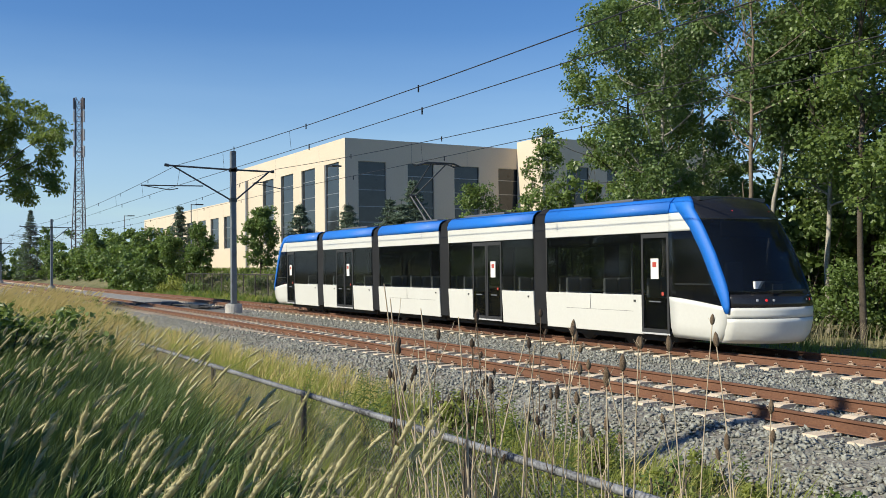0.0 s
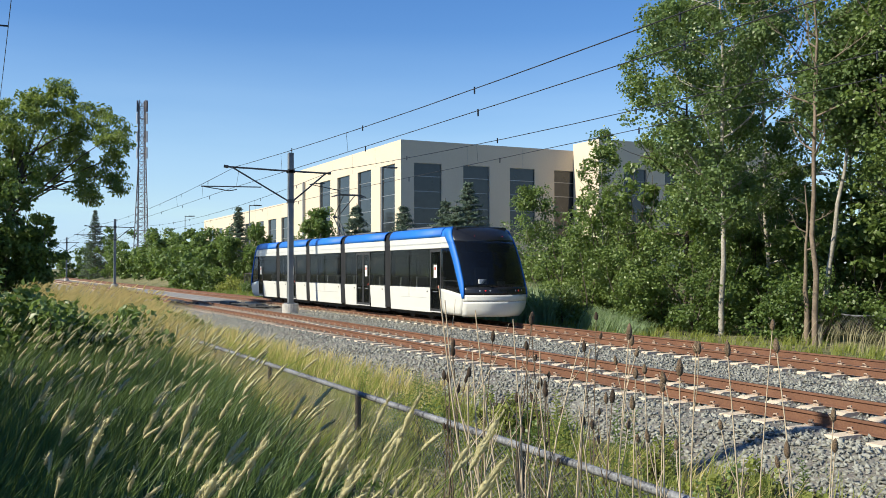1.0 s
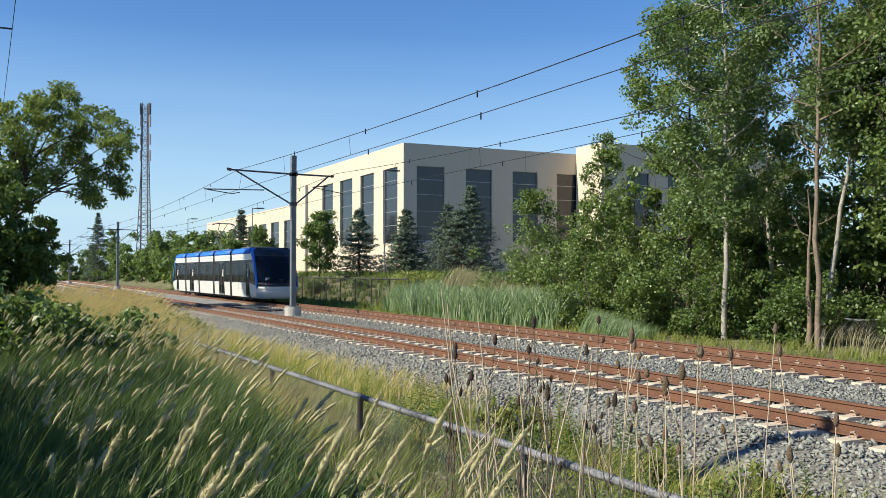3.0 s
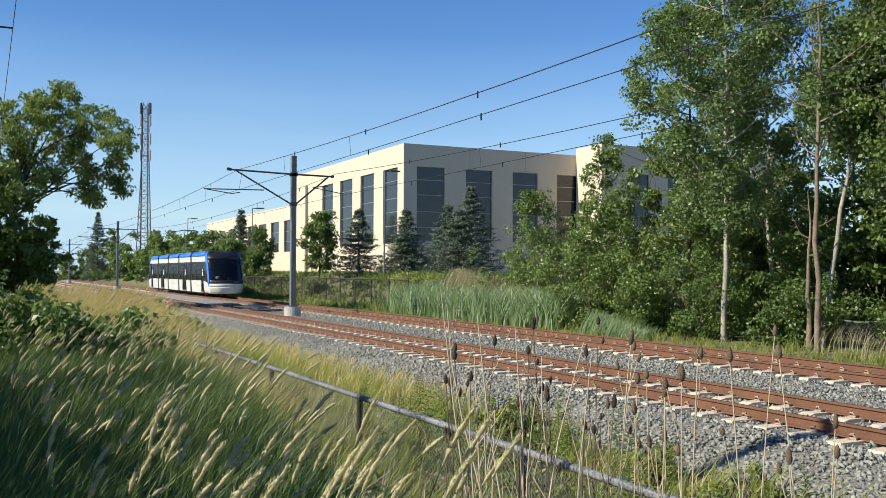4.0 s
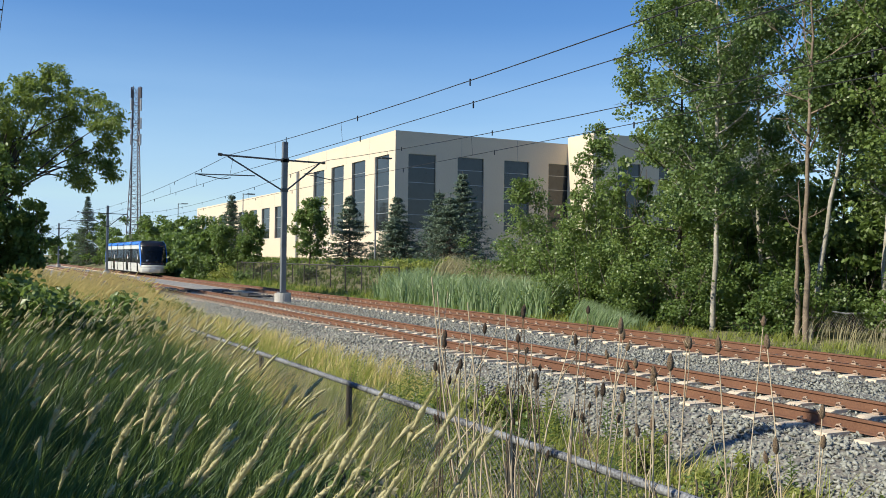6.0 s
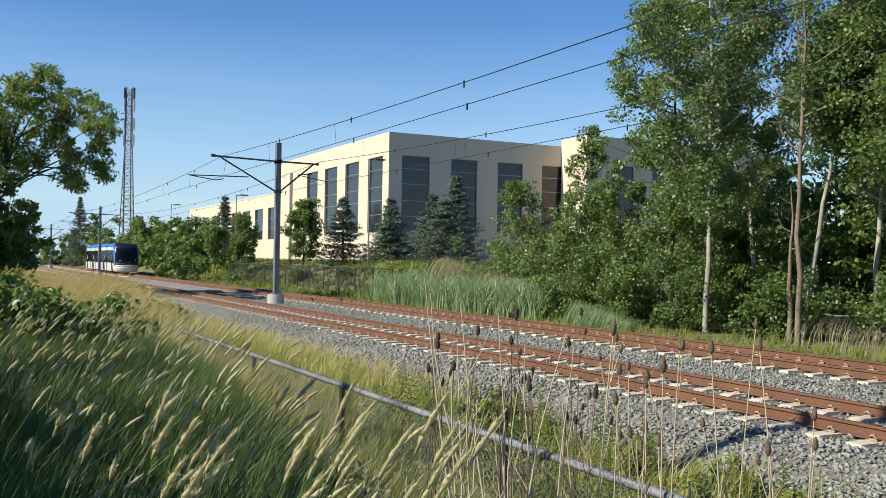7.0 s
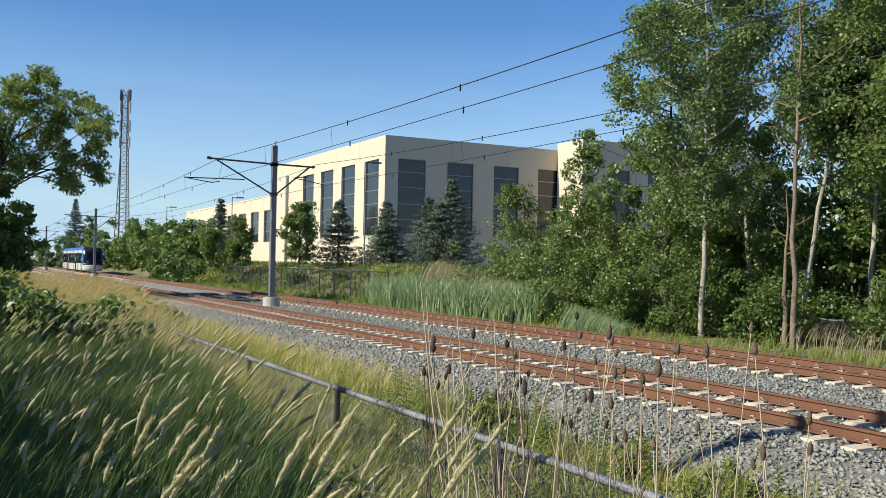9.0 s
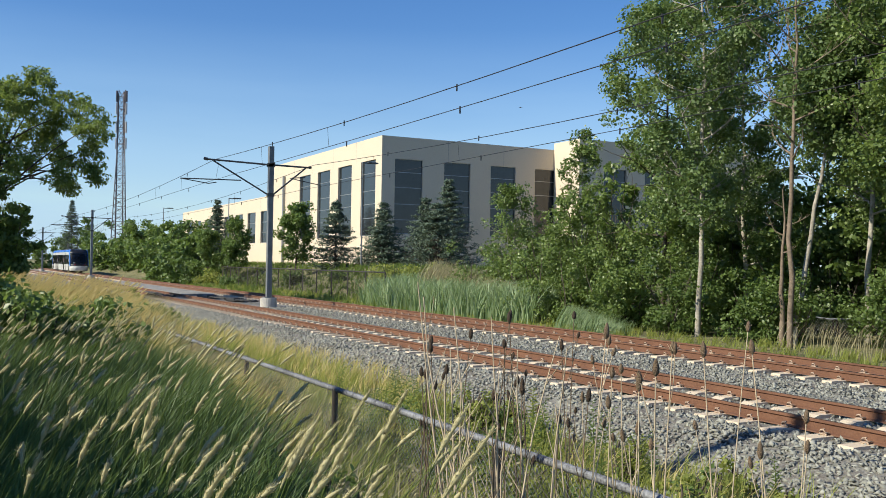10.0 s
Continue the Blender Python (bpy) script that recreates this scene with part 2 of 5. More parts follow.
def merge(pieces):
    vs, fs, n = [], [], 0
    for v, f in pieces:
        vs.append(v)
        fs.append(f + n)
        n += len(v)
    return np.concatenate(vs), np.concatenate(fs)


def tube(name, path, radii, mat, parent=None, sides=8, label=""):
    v, f = tube_arrays(path, radii, sides)
    ob = array_mesh(name, v, f, mat, parent)
    ob.data.polygons.foreach_set("use_smooth", np.ones(len(ob.data.polygons), dtype=bool))
    if label:
        tagged(ob, label)
    return ob


def empty(name, x, y, z, turn=0.0):
    ob = new(name)
    ob.matrix_world = pose(x, y, z, 0, 0, turn)
    return ob


def smooth(a, b, x):
    t = np.clip((np.asarray(x, float) - a) / (b - a), 0, 1)
    return t * t * (3 - 2 * t)


# ---- ground ----
NEAR_Y, FAR_Y, MID_Y = 11.18, 16.48, 13.83      # centres of the two tracks and of the row of poles


def bend(x):
    """The tracks lean a little towards the camera at this end."""
    return -0.00039 * np.maximum(0, np.asarray(x, float) + 33) ** 2


def ground_z(x, y):
    x, y = np.asarray(x, float), np.asarray(y, float)
    wide = smooth(-14, -24, x) * 2.2
    bank = 0.36 - 0.92 * smooth(1.3 + wide, 4.4 + wide, y)
    z = np.where(y < 12, bank, -0.56)
    rise = smooth(20.5, 30.0, y) * smooth(-38, -56, x)
    z = z + rise * 2.15 + smooth(19.0, 21.5, y) * 0.12
    fade = smooth(260, 120, np.hypot(x, y))
    bumps = 0.05 * np.sin(x * 1.3 + 0.7 * y) * np.sin(y * 1.7 - 0.4 * x) + 0.04 * np.sin(x * 3.1 + 1.0) * np.sin(y * 2.9)
    bumps = bumps * np.where((y > 7) & (y < 20), 0.2, 1.0)
    return z + bumps * fade


def build_ground():
    xs = np.concatenate([np.linspace(-3000, -260, 10)[:-1], np.linspace(-260, -60, 60)[:-1], np.linspace(-60, 12, 150)[:-1], np.linspace(12, 200, 20), [1000, 3000]])
    ys = np.concatenate([np.linspace(-3000, -60, 8)[:-1], np.linspace(-60, -6, 20)[:-1], np.linspace(-6, 34, 120)[:-1], np.linspace(34, 200, 30), [700, 3000]])
    X, Y = np.meshgrid(xs, ys, indexing="ij")
    Z = ground_z(X, Y)
    nx, ny = X.shape
    i, j = np.meshgrid(np.arange(nx - 1), np.arange(ny - 1), indexing="ij")
    q = np.stack([i * ny + j, (i + 1) * ny + j, (i + 1) * ny + j + 1, i * ny + j + 1], -1).reshape(-1, 4)
    ob = array_mesh("ground", np.stack([X, Y, Z], -1).reshape(-1, 3), q, M["soil"])
    ob.data.polygons.foreach_set("use_smooth", np.ones(len(ob.data.polygons), dtype=bool))
    tagged(ob, "sloping grassy bank and ditch beside the railway", "ground", kind="structure")


def bed_z(y):
    """Top of the ballast across both tracks."""
    return np.interp(y, [6.9, 8.9, 9.55, 12.8, 13.4, 14.3, 14.85, 18.1, 18.7, 20.2], [-0.95, -0.37, -0.205, -0.225, -0.26, -0.26, -0.225, -0.225, -0.31, -0.78])


def build_bed():
    xs = np.concatenate([np.linspace(-420, -60, 60)[:-1], np.linspace(-60, 14, 150)])
    ys = np.array([6.9, 7.6, 8.3, 8.9, 9.55, 10.2, 11.18, 12.1, 12.8, 13.4, 13.83, 14.3, 14.85, 15.5, 16.48, 17.4, 18.1, 18.7, 19.4, 20.2])
    X, Y = np.meshgrid(xs, ys, indexing="ij")
    Z = bed_z(Y) + 0.02 * np.sin(X * 2.3 + Y) * np.sin(Y * 4.1 + X)
    nx, ny = X.shape
    i, j = np.meshgrid(np.arange(nx - 1), np.arange(ny - 1), indexing="ij")
    q = np.stack([i * ny + j, (i + 1) * ny + j, (i + 1) * ny + j + 1, i * ny + j + 1], -1).reshape(-1, 4)
    ob = array_mesh("ballast_bed", np.stack([X, Y + bend(X), Z], -1).reshape(-1, 3), q, M["ballast"])
    tagged(ob, "grey crushed stone bed under two rail tracks", "ballast", kind="structure")
    # loose stones over the near part
    rng = np.random.default_rng(5)
    n = 78000
    x = -4.5 - 40 * rng.random(n) ** 1.45
    y = 7.2 + (18.9 - 7.2) * rng.random(n) ** 1.25
    keep = (-x > 0.62 * y) & ~((np.abs(y - NEAR_Y) < 1.32) & (rng.random(n) < 0.62)) & ~((np.abs(y - FAR_Y) < 1.32) & (rng.random(n) < 0.62))
    x, y = x[keep], y[keep]
    loose_stones("ballast_stones", "loose grey crushed stones along the tracks", x, y + bend(x), bed_z(y), 0.02, 0.043, M["stone"], rng)


def loose_stones(name, label, x, y, z, small, large, mat, rng):
    """Many uneven eight-sided stones, half sunk in what they lie on."""
    n = len(x)
    size = rng.uniform(small, large, n)
    base = np.array([[1, 0, 0], [-1, 0, 0], [0, 1, 0], [0, -1, 0], [0, 0, 1], [0, 0, -1]], float)
    tri = np.array([[0, 2, 4], [2, 1, 4], [1, 3, 4], [3, 0, 4], [2, 0, 5], [1, 2, 5], [3, 1, 5], [0, 3, 5]])
    v = base[None] * rng.uniform(0.6, 1.3, (n, 6, 1)) * size[:, None, None] + rng.normal(0, 0.45, (n, 6, 3)) * size[:, None, None]
    a = rng.uniform(0, 6.28, n)
    c, s = np.cos(a)[:, None], np.sin(a)[:, None]
    v = np.stack([v[:, :, 0] * c - v[:, :, 1] * s, v[:, :, 0] * s + v[:, :, 1] * c, v[:, :, 2] * 0.8], -1)
    v += np.stack([x, y, z + size * rng.uniform(0.0, 0.5, n)], -1)[:, None, :]
    f = tri[None] + (np.arange(n) * 6)[:, None, None]
    tagged(array_mesh(name, v.reshape(-1, 3), f.reshape(-1, 3), mat), label, "gravel", kind="stuff")


# ---- tracks ----
RAIL = [(-0.075, -0.172), (0.075, -0.172), (0.07, -0.158), (0.012, -0.142), (0.01, -0.05), (0.037, -0.035), (0.036, -0.006), (0.026, 0.0), (-0.026, 0.0), (-0.036, -0.006), (-0.037, -0.035), (-0.01, -0.05), (-0.012, -0.142), (-0.07, -0.158)]


def build_track(name, yc):
    track = empty(name, 0, 0, 0)
    tagged(track, "railway track of rusty rails on pale concrete sleepers", "track", kind="structure")
    xs = np.concatenate([np.linspace(-420, -40, 40)[:-1], np.linspace(-40, 14, 40)])
    for side in (-0.76, 0.76):
        prof = np.array(RAIL)
        k = len(prof)
        v = np.stack([np.repeat(xs, k), np.tile(prof[:, 0], len(xs)) + yc + side + np.repeat(bend(xs), k), np.tile(prof[:, 1], len(xs))], -1)
        i, j = np.meshgrid(np.arange(len(xs) - 1), np.arange(k), indexing="ij")
        jn = (j + 1) % k
        f = np.stack([i * k + j, i * k + jn, (i + 1) * k + jn, (i + 1) * k + j], -1).reshape(-1, 4)
        idx = np.where(np.isin(j.ravel(), [7]), 1, 0)
        link("rail", v, f, [M["rust"], M["railtop"]], track, idx)
    return track


def sleeper_mesh():
    """A concrete tie, 2.5 m long, lower in the middle, with sloped shoulders."""
    prof = [(-1.27, 0.0), (-1.25, 0.03), (-0.4, 0.03), (-0.3, 0.0), (0.3, 0.0), (0.4, 0.03), (1.25, 0.03), (1.27, 0.0)]
    v, f = [], []
    for y, dz in prof:
        for x, z in ((-0.14, -0.40), (-0.115, -0.2 + dz), (0.115, -0.2 + dz), (0.14, -0.40)):
            v.append((x, y, z))
    for i in range(len(prof) - 1):
        for j in range(3):
            f.append((i * 4 + j, i * 4 + j + 1, (i + 1) * 4 + j + 1, (i + 1) * 4 + j))
    f += [(0, 3, 2, 1), tuple(len(v) - 4 + k for k in range(4))]
    return v, f


def clip_mesh():
    """Spring clips and their shoulders at both rails of one sleeper."""
    pieces = []
    for r in (-0.76, 0.76):
        for s in (-1, 1):
            y = r + s * 0.105
            path = [(-0.05, y - s * 0.03, -0.135), (-0.05, y + s * 0.05, -0.125), (-0.02, y + s * 0.065, -0.10), (0.0, y, -0.095), (0.03, y + s * 0.065, -0.10), (0.05, y + s * 0.05, -0.13), (0.045, y - s * 0.035, -0.14)]
            pieces.append(tube_arrays(path, 0.011, 4))
            pieces.append(tube_arrays([(-0.06, y + s * 0.03, -0.158), (0.06, y + s * 0.03, -0.158)], 0.022, 4))
    return merge(pieces)


def build_sleepers(track, yc, start, count, clips):
    v, f = sleeper_mesh()
    first = link("sleeper", v, f, M["concrete"], track)
    cv, cf = clip_mesh()
    fast = None
    rest = []
    for k in range(count + 330):
        x = start - 0.64 * k
        b = float(bend(x))
        if k < count:
            ob = first if k == 0 else new("sleeper", first.data)
            ob.parent = track
            ob.matrix_basis = pose(x, yc + b, 0, 0, 0, random.uniform(-0.6, 0.6))
            if k < clips:
                if fast is None:
                    fast = array_mesh("rail_clips", cv, cf, M["clip"], ob)
                else:
                    new("rail_clips", fast.data).parent = ob
        else:
            rest.append((np.array(v) + (x, yc + b, 0), np.array(f[:-2])))
    rv, rf = merge(rest)
    tagged(array_mesh("far_sleepers", rv, rf, M["concrete"], track), "pale concrete sleepers far along the track", kind="stuff")


# ---- overhead line ----
def build_line_pole(x):
    """A steel pole between the tracks with a cantilever to each side."""
    p = empty("catenary_pole", x, MID_Y, -0.25)
    tagged(p, "grey steel catenary pole with two bracket arms on a concrete footing", "pole", "poles between the tracks")
    part("mast", box(-0.13, 0.13, -0.13, 0.13, 0.5, 8.05, 0.02), M["galv"], p)
    part("base_plate", box(-0.24, 0.24, -0.24, 0.24, 0.45, 0.5, 0.005), M["galv"], p)
    bm = bmesh.new()
    bmesh.ops.create_cone(bm, segments=20, cap_ends=True, radius1=0.42, radius2=0.4, depth=0.75, matrix=Matrix.Translation((0, 0, 0.08)))
    part("footing", bm, M["footing"], p, "round concrete footing")
    for side, reach, rise in ((-1, 3.28, 0.08), (1, 2.08, -0.02)):
        y = side * reach
        part("collar", box(-0.17, 0.17, -0.17, 0.17, 7.02, 7.2, 0.01), M["arm"], p)
        tube("top_arm", [(0, side * 0.1, 7.12), (0, y, 7.12 + rise)], 0.045, M["arm"], p)
        tube("strut", [(0, side * 0.1, 5.6), (0, y * 0.88, 7.08 + rise * 0.8)], 0.04, M["arm"], p)
        tube("insulator", [(0, y * 0.96, 7.12 + rise), (0, y * 1.02, 7.14 + rise)], 0.075, M["arm"], p)
        if side < 0:
            tube("registration_arm", [(0, -1.5, 6.26), (0, -4.45, 6.2)], 0.028, M["arm"], p)
            tube("arm_hanger", [(0, -2.6, 7.18), (0, -2.75, 6.24)], 0.008, M["arm"], p, 5)
            tube("steady_arm", [(0, -4.3, 6.18), (0, -3.1, 6.02), (0, -2.72, 6.1)], 0.022, M["arm"], p)
        else:
            tube("registration_arm", [(0, 1.1, 6.52), (0, 1.8, 6.58)], 0.028, M["arm"], p)
            tube("steady_arm", [(0, 1.0, 6.5), (0, 2.6, 6.24)], 0.022, M["arm"], p)
    part("lower_collar", box(-0.16, 0.16, -0.16, 0.16, 5.52, 5.7, 0.01), M["arm"], p)
    return p


POLES = [24.5, -44.8, -113.6, -183.0]


def wire_run(name, label, y, z_pole, sag, radius, stagger=0.0):
    path = []
    for a, b in zip(POLES[:-1], POLES[1:]):
        for k in range(16):
            t = k / 16
            x = a + (b - a) * t
            path.append((x, y + float(bend(x)) + stagger * math.cos(math.pi * t), z_pole - 4 * sag * t * (1 - t)))
        stagger = -stagger
    path.append((POLES[-1], y, z_pole))
    ob = tube(name, path, radius, M["wire"], None, 5)
    tagged(ob, label, "wire")
    return ob


def build_wires():
    for y, e, top, sag in ((NEAR_Y - 0.15, 0.0, 6.96, 0.55), (FAR_Y - 0.4, -0.12, 7.0, 0.75)):
        upper = wire_run("messenger_wire", "dark messenger wire sagging between catenary poles", y, top, sag, 0.013)
        lower = wire_run("contact_wire", "dark contact wire above a rail track", y + 0.1, 5.95 + e, 0.06, 0.011, 0.15)
        for a, b in zip(POLES[:-1], POLES[1:]):
            n = 9
            for k in range(1, n):
                t = k / n
                x = a + (b - a) * t
                zt = top - 4 * sag * t * (1 - t)
                if k in (1, 2, n - 2, n - 1):
                    tube("dropper", [(x, y + float(bend(x)), zt), (x, y + 0.06 + float(bend(x)), 5.93 + e)], 0.006, M["wire"], upper, 4)
                for zz, yy, run in ((zt, y, upper), (5.92 + e, y + 0.1, lower)):
                    part("wire_clamp", box(x + 1.5, x + 1.53, yy + float(bend(x)) - 0.015, yy + float(bend(x)) + 0.015, zz - 0.14, zz + 0.04), M["wire"], run)


# ---- tram ----
HALF = 1.325


def side_band(x0, x1, z0, z1, y0, y1, mat, name, parent, bevel=0.012):
    """A body panel on both flanks between two heights; y0 at the foot, y1 at the head."""
    obs = []
    for s in (-1, 1):
        bm = bmesh.new()
        a = 0.06
        pts = [(y0, z0), (y1, z1), (y1 - a, z1), (y0 - a, z0)]
        vs = [[bm.verts.new((x, s * y, z)) for y, z in pts] for x in (x0, x1)]
        for k in range(4):
            bm.faces.new([vs[0][k], vs[0][(k + 1) % 4], vs[1][(k + 1) % 4], vs[1][k]])
        bm.faces.new(vs[0])
        bm.faces.new(vs[1][::-1])
        bmesh.ops.recalc_face_normals(bm, faces=bm.faces)
        if bevel:
            bmesh.ops.bevel(bm, geom=list(bm.edges), offset=bevel, segments=1, affect="EDGES")
        obs.append(part(name, bm, mat, parent))
    return obs


def loft(name, rings, mat, parent, label="", flip=False):
    """A skin through rows of points."""
    n, k = len(rings), len(rings[0])
    v = [p for r in rings for p in r]
    f = [(i * k + j, i * k + j + 1, (i + 1) * k + j + 1, (i + 1) * k + j) for i in range(n - 1) for j in range(k - 1)]
    ob = link(name, v, f, mat, parent, smooth=True)
    sol = ob.modifiers.new("thickness", "SOLIDIFY")
    sol.thickness, sol.offset = 0.03, 0
    if label:
        tagged(ob, label)
    return ob


def roof_skin(x0, x1, parent):
    prof = [(1.325, 3.13), (1.315, 3.24), (1.27, 3.37), (1.16, 3.47), (1.0, 3.5)]
    for s in (-1, 1):
        loft("roof_edge", [[(x, s * y, z) for y, z in prof] for x in (x0, x1)], M["tram_blue"], parent, "bright blue curved roof edge")
    part("roof", box(x0, x1, -1.02, 1.02, 3.38, 3.49, 0.01), M["tram_roof"], parent, "dark grey roof")


def door(x0, x1, parent, leaves=1):
    """A black glazed door in the flank, with frame, sill line, sign and grab handle."""
    for s in (-1, 1):
        y = s * (HALF - 0.03)

        def face(nm, a, b, z0, z1, proud, mat, owner, label=""):
            q = y + s * proud
            return part(nm, box(a, b, q - 0.006, q + 0.006, z0, z1), mat, owner, label)
        part("door", box(x0, x1, y - 0.012, y + 0.012, 0.34, 2.7), M["tram_glass"], parent, "black glazed tram door")
        w = (x1 - x0) / leaves
        for k in range(leaves):
            a = x0 + k * w
            for fx in (a + 0.01, a + w - 0.075):
                face("door_frame", fx, fx + 0.065, 0.36, 2.68, 0.018, M["bellows"], parent)
            for fz in (0.36, 2.58):
                face("door_rail", a + 0.08, a + w - 0.08, fz, fz + 0.1, 0.018, M["bellows"], parent)
            face("handrail", a + w * 0.3, a + w * 0.7, 1.08, 1.11, 0.03, M["galv"], parent)
        face("sill", x0 - 0.02, x1 + 0.02, 0.33, 0.37, 0.035, M["panel"], parent, "pale metal door sill")
        sx = x0 + (x1 - x0) * (0.5 if leaves == 1 else 0.72)
        face("sign", sx - 0.13, sx + 0.13, 1.62, 2.1, 0.022, M["paper"], parent, "white paper sign with a red mark")
        face("sign_mark", sx - 0.06, sx + 0.06, 1.9, 2.02, 0.032, M["redmark"], parent)
        face("door_button", x1 - 0.24, x1 - 0.17, 1.24, 1.32, 0.03, M["redmark"], parent)


def module(x0, x1, parent, doors, cab=0):
    """One car section: skirt, glass band, white band, roof; doors are (from, to, leaves)."""
    lo, hi = x0, x1
    m = part("car_section", box(lo + 0.05, hi - 0.05, -1.05, 1.05, 0.16, 0.34), M["under"], parent)
    spans, a = [], x0
    for d0, d1, n in doors:
        spans.append((a, d0))
        a = d1
    spans.append((a, x1))
    for s0, s1 in spans:
        if s1 - s0 > 0.15:
            side_band(s0, s1, 0.3, 1.24, HALF - 0.05, HALF, M["tram_white"], "skirt_panel", m)
            # windows with dark posts between
            n = max(1, round((s1 - s0) / 1.9))
            w = (s1 - s0) / n
            for k in range(n):
                side_band(s0 + k * w + 0.03, s0 + (k + 1) * w - 0.03, 1.27, 2.69, HALF - 0.01, HALF - 0.02, M["tram_glass"], "window", m, 0.006)
            for s in (-1, 1):
                y = s * (HALF - 0.001)
                if s1 - s0 > 3.5:
                    part("panel_seam", box((s0 + s1) / 2, (s0 + s1) / 2 + 0.008, y - 0.004, y + 0.004, 0.86, 1.22), M["seam"], m)
                    q = y - s * 0.022
                    part("panel_seam", box(s0 + 0.9, s1 - 0.3, q - 0.003, q + 0.003, 0.84, 0.85), M["seam"], m)
                part("marker_lamp", box(s1 - 0.26, s1 - 0.2, y - 0.01, y + 0.01, 1.07, 1.12), M["bellows"], m)
    side_band(lo, hi, 2.71, 3.125, HALF - 0.01, HALF, M["tram_white"], "cantrail", m)
    for d0, d1, n in doors:
        door(d0, d1, m, n)
    roof_skin(lo, hi, m)
    part("floor", box(lo + 0.02, hi - 0.02, -HALF + 0.09, HALF - 0.09, 0.36, 0.42), M["tram_roof"], m)
    part("ceiling", box(lo + 0.02, hi - 0.02, -HALF + 0.12, HALF - 0.12, 2.5, 3.3), M["tram_black"], m)
    for s in (-1, 1):
        part("inner_lining", box(lo + 0.02, hi - 0.02, s * (HALF - 0.14) - 0.03, s * (HALF - 0.14) + 0.03, 0.42, 1.18), M["tram_black"], m)
    for x in np.arange(lo + 0.7, hi - 0.4, 1.55):
        if all(not (d0 - 0.3 < x < d1 + 0.3) for d0, d1, _ in doors):
            for y in (-0.95, -0.5, 0.5, 0.95):
                part("seat", box(x - 0.04, x + 0.05, y - 0.2, y + 0.2, 0.95, 1.62, 0.03), M["seat"], m)
    part("grab_pole", box((lo + hi) / 2 - 0.02, (lo + hi) / 2 + 0.02, -0.35, -0.31, 0.42, 2.5), M["panel"], m)
    return m


def gangway(x0, x1, parent):
    g = part("gangway", box(x0 - 0.04, x1 + 0.04, -1.0, 1.0, 0.2, 0.36), M["under"], parent)
    n = 6
    rings = []
    for k in range(n * 2 + 1):
        x = x0 + (x1 - x0) * k / (n * 2)
        e = 0.075 if k % 2 else 0.0
        prof = [(-1.27 + e, 0.36), (-1.29 + e, 2.9), (-1.2 + e, 3.35 - e), (-0.95, 3.52 - e), (0.95, 3.52 - e), (1.2 - e, 3.35 - e), (1.29 - e, 2.9), (1.27 - e, 0.36)]
        rings.append([(x, y, z) for y, z in prof])
    ob = loft("bellows", rings, M["bellows"], g, "black ribbed rubber bellows")
    for p in ob.data.polygons:
        p.use_smooth = False


def cab_x(z, u):
    """Where the nose surface lies: 0 is the foremost point; u from -1 to 1 across the width."""
    nose = float(np.interp(z, [0.26, 0.4, 0.7, 1.0, 1.2, 1.6, 2.2, 2.8, 3.15, 3.35, 3.5], [-0.15, -0.05, 0.0, -0.02, -0.07, -0.22, -0.48, -0.82, -1.1, -1.36, -1.75]))
    corner = float(np.interp(z, [0.26, 0.7, 1.0, 1.3, 2.0, 2.8, 3.2, 3.5], [0.8, 0.68, 0.64, 0.63, 0.64, 0.64, 0.6, 0.3]))
    return nose - 0.3 - corner * abs(u) ** 2.6


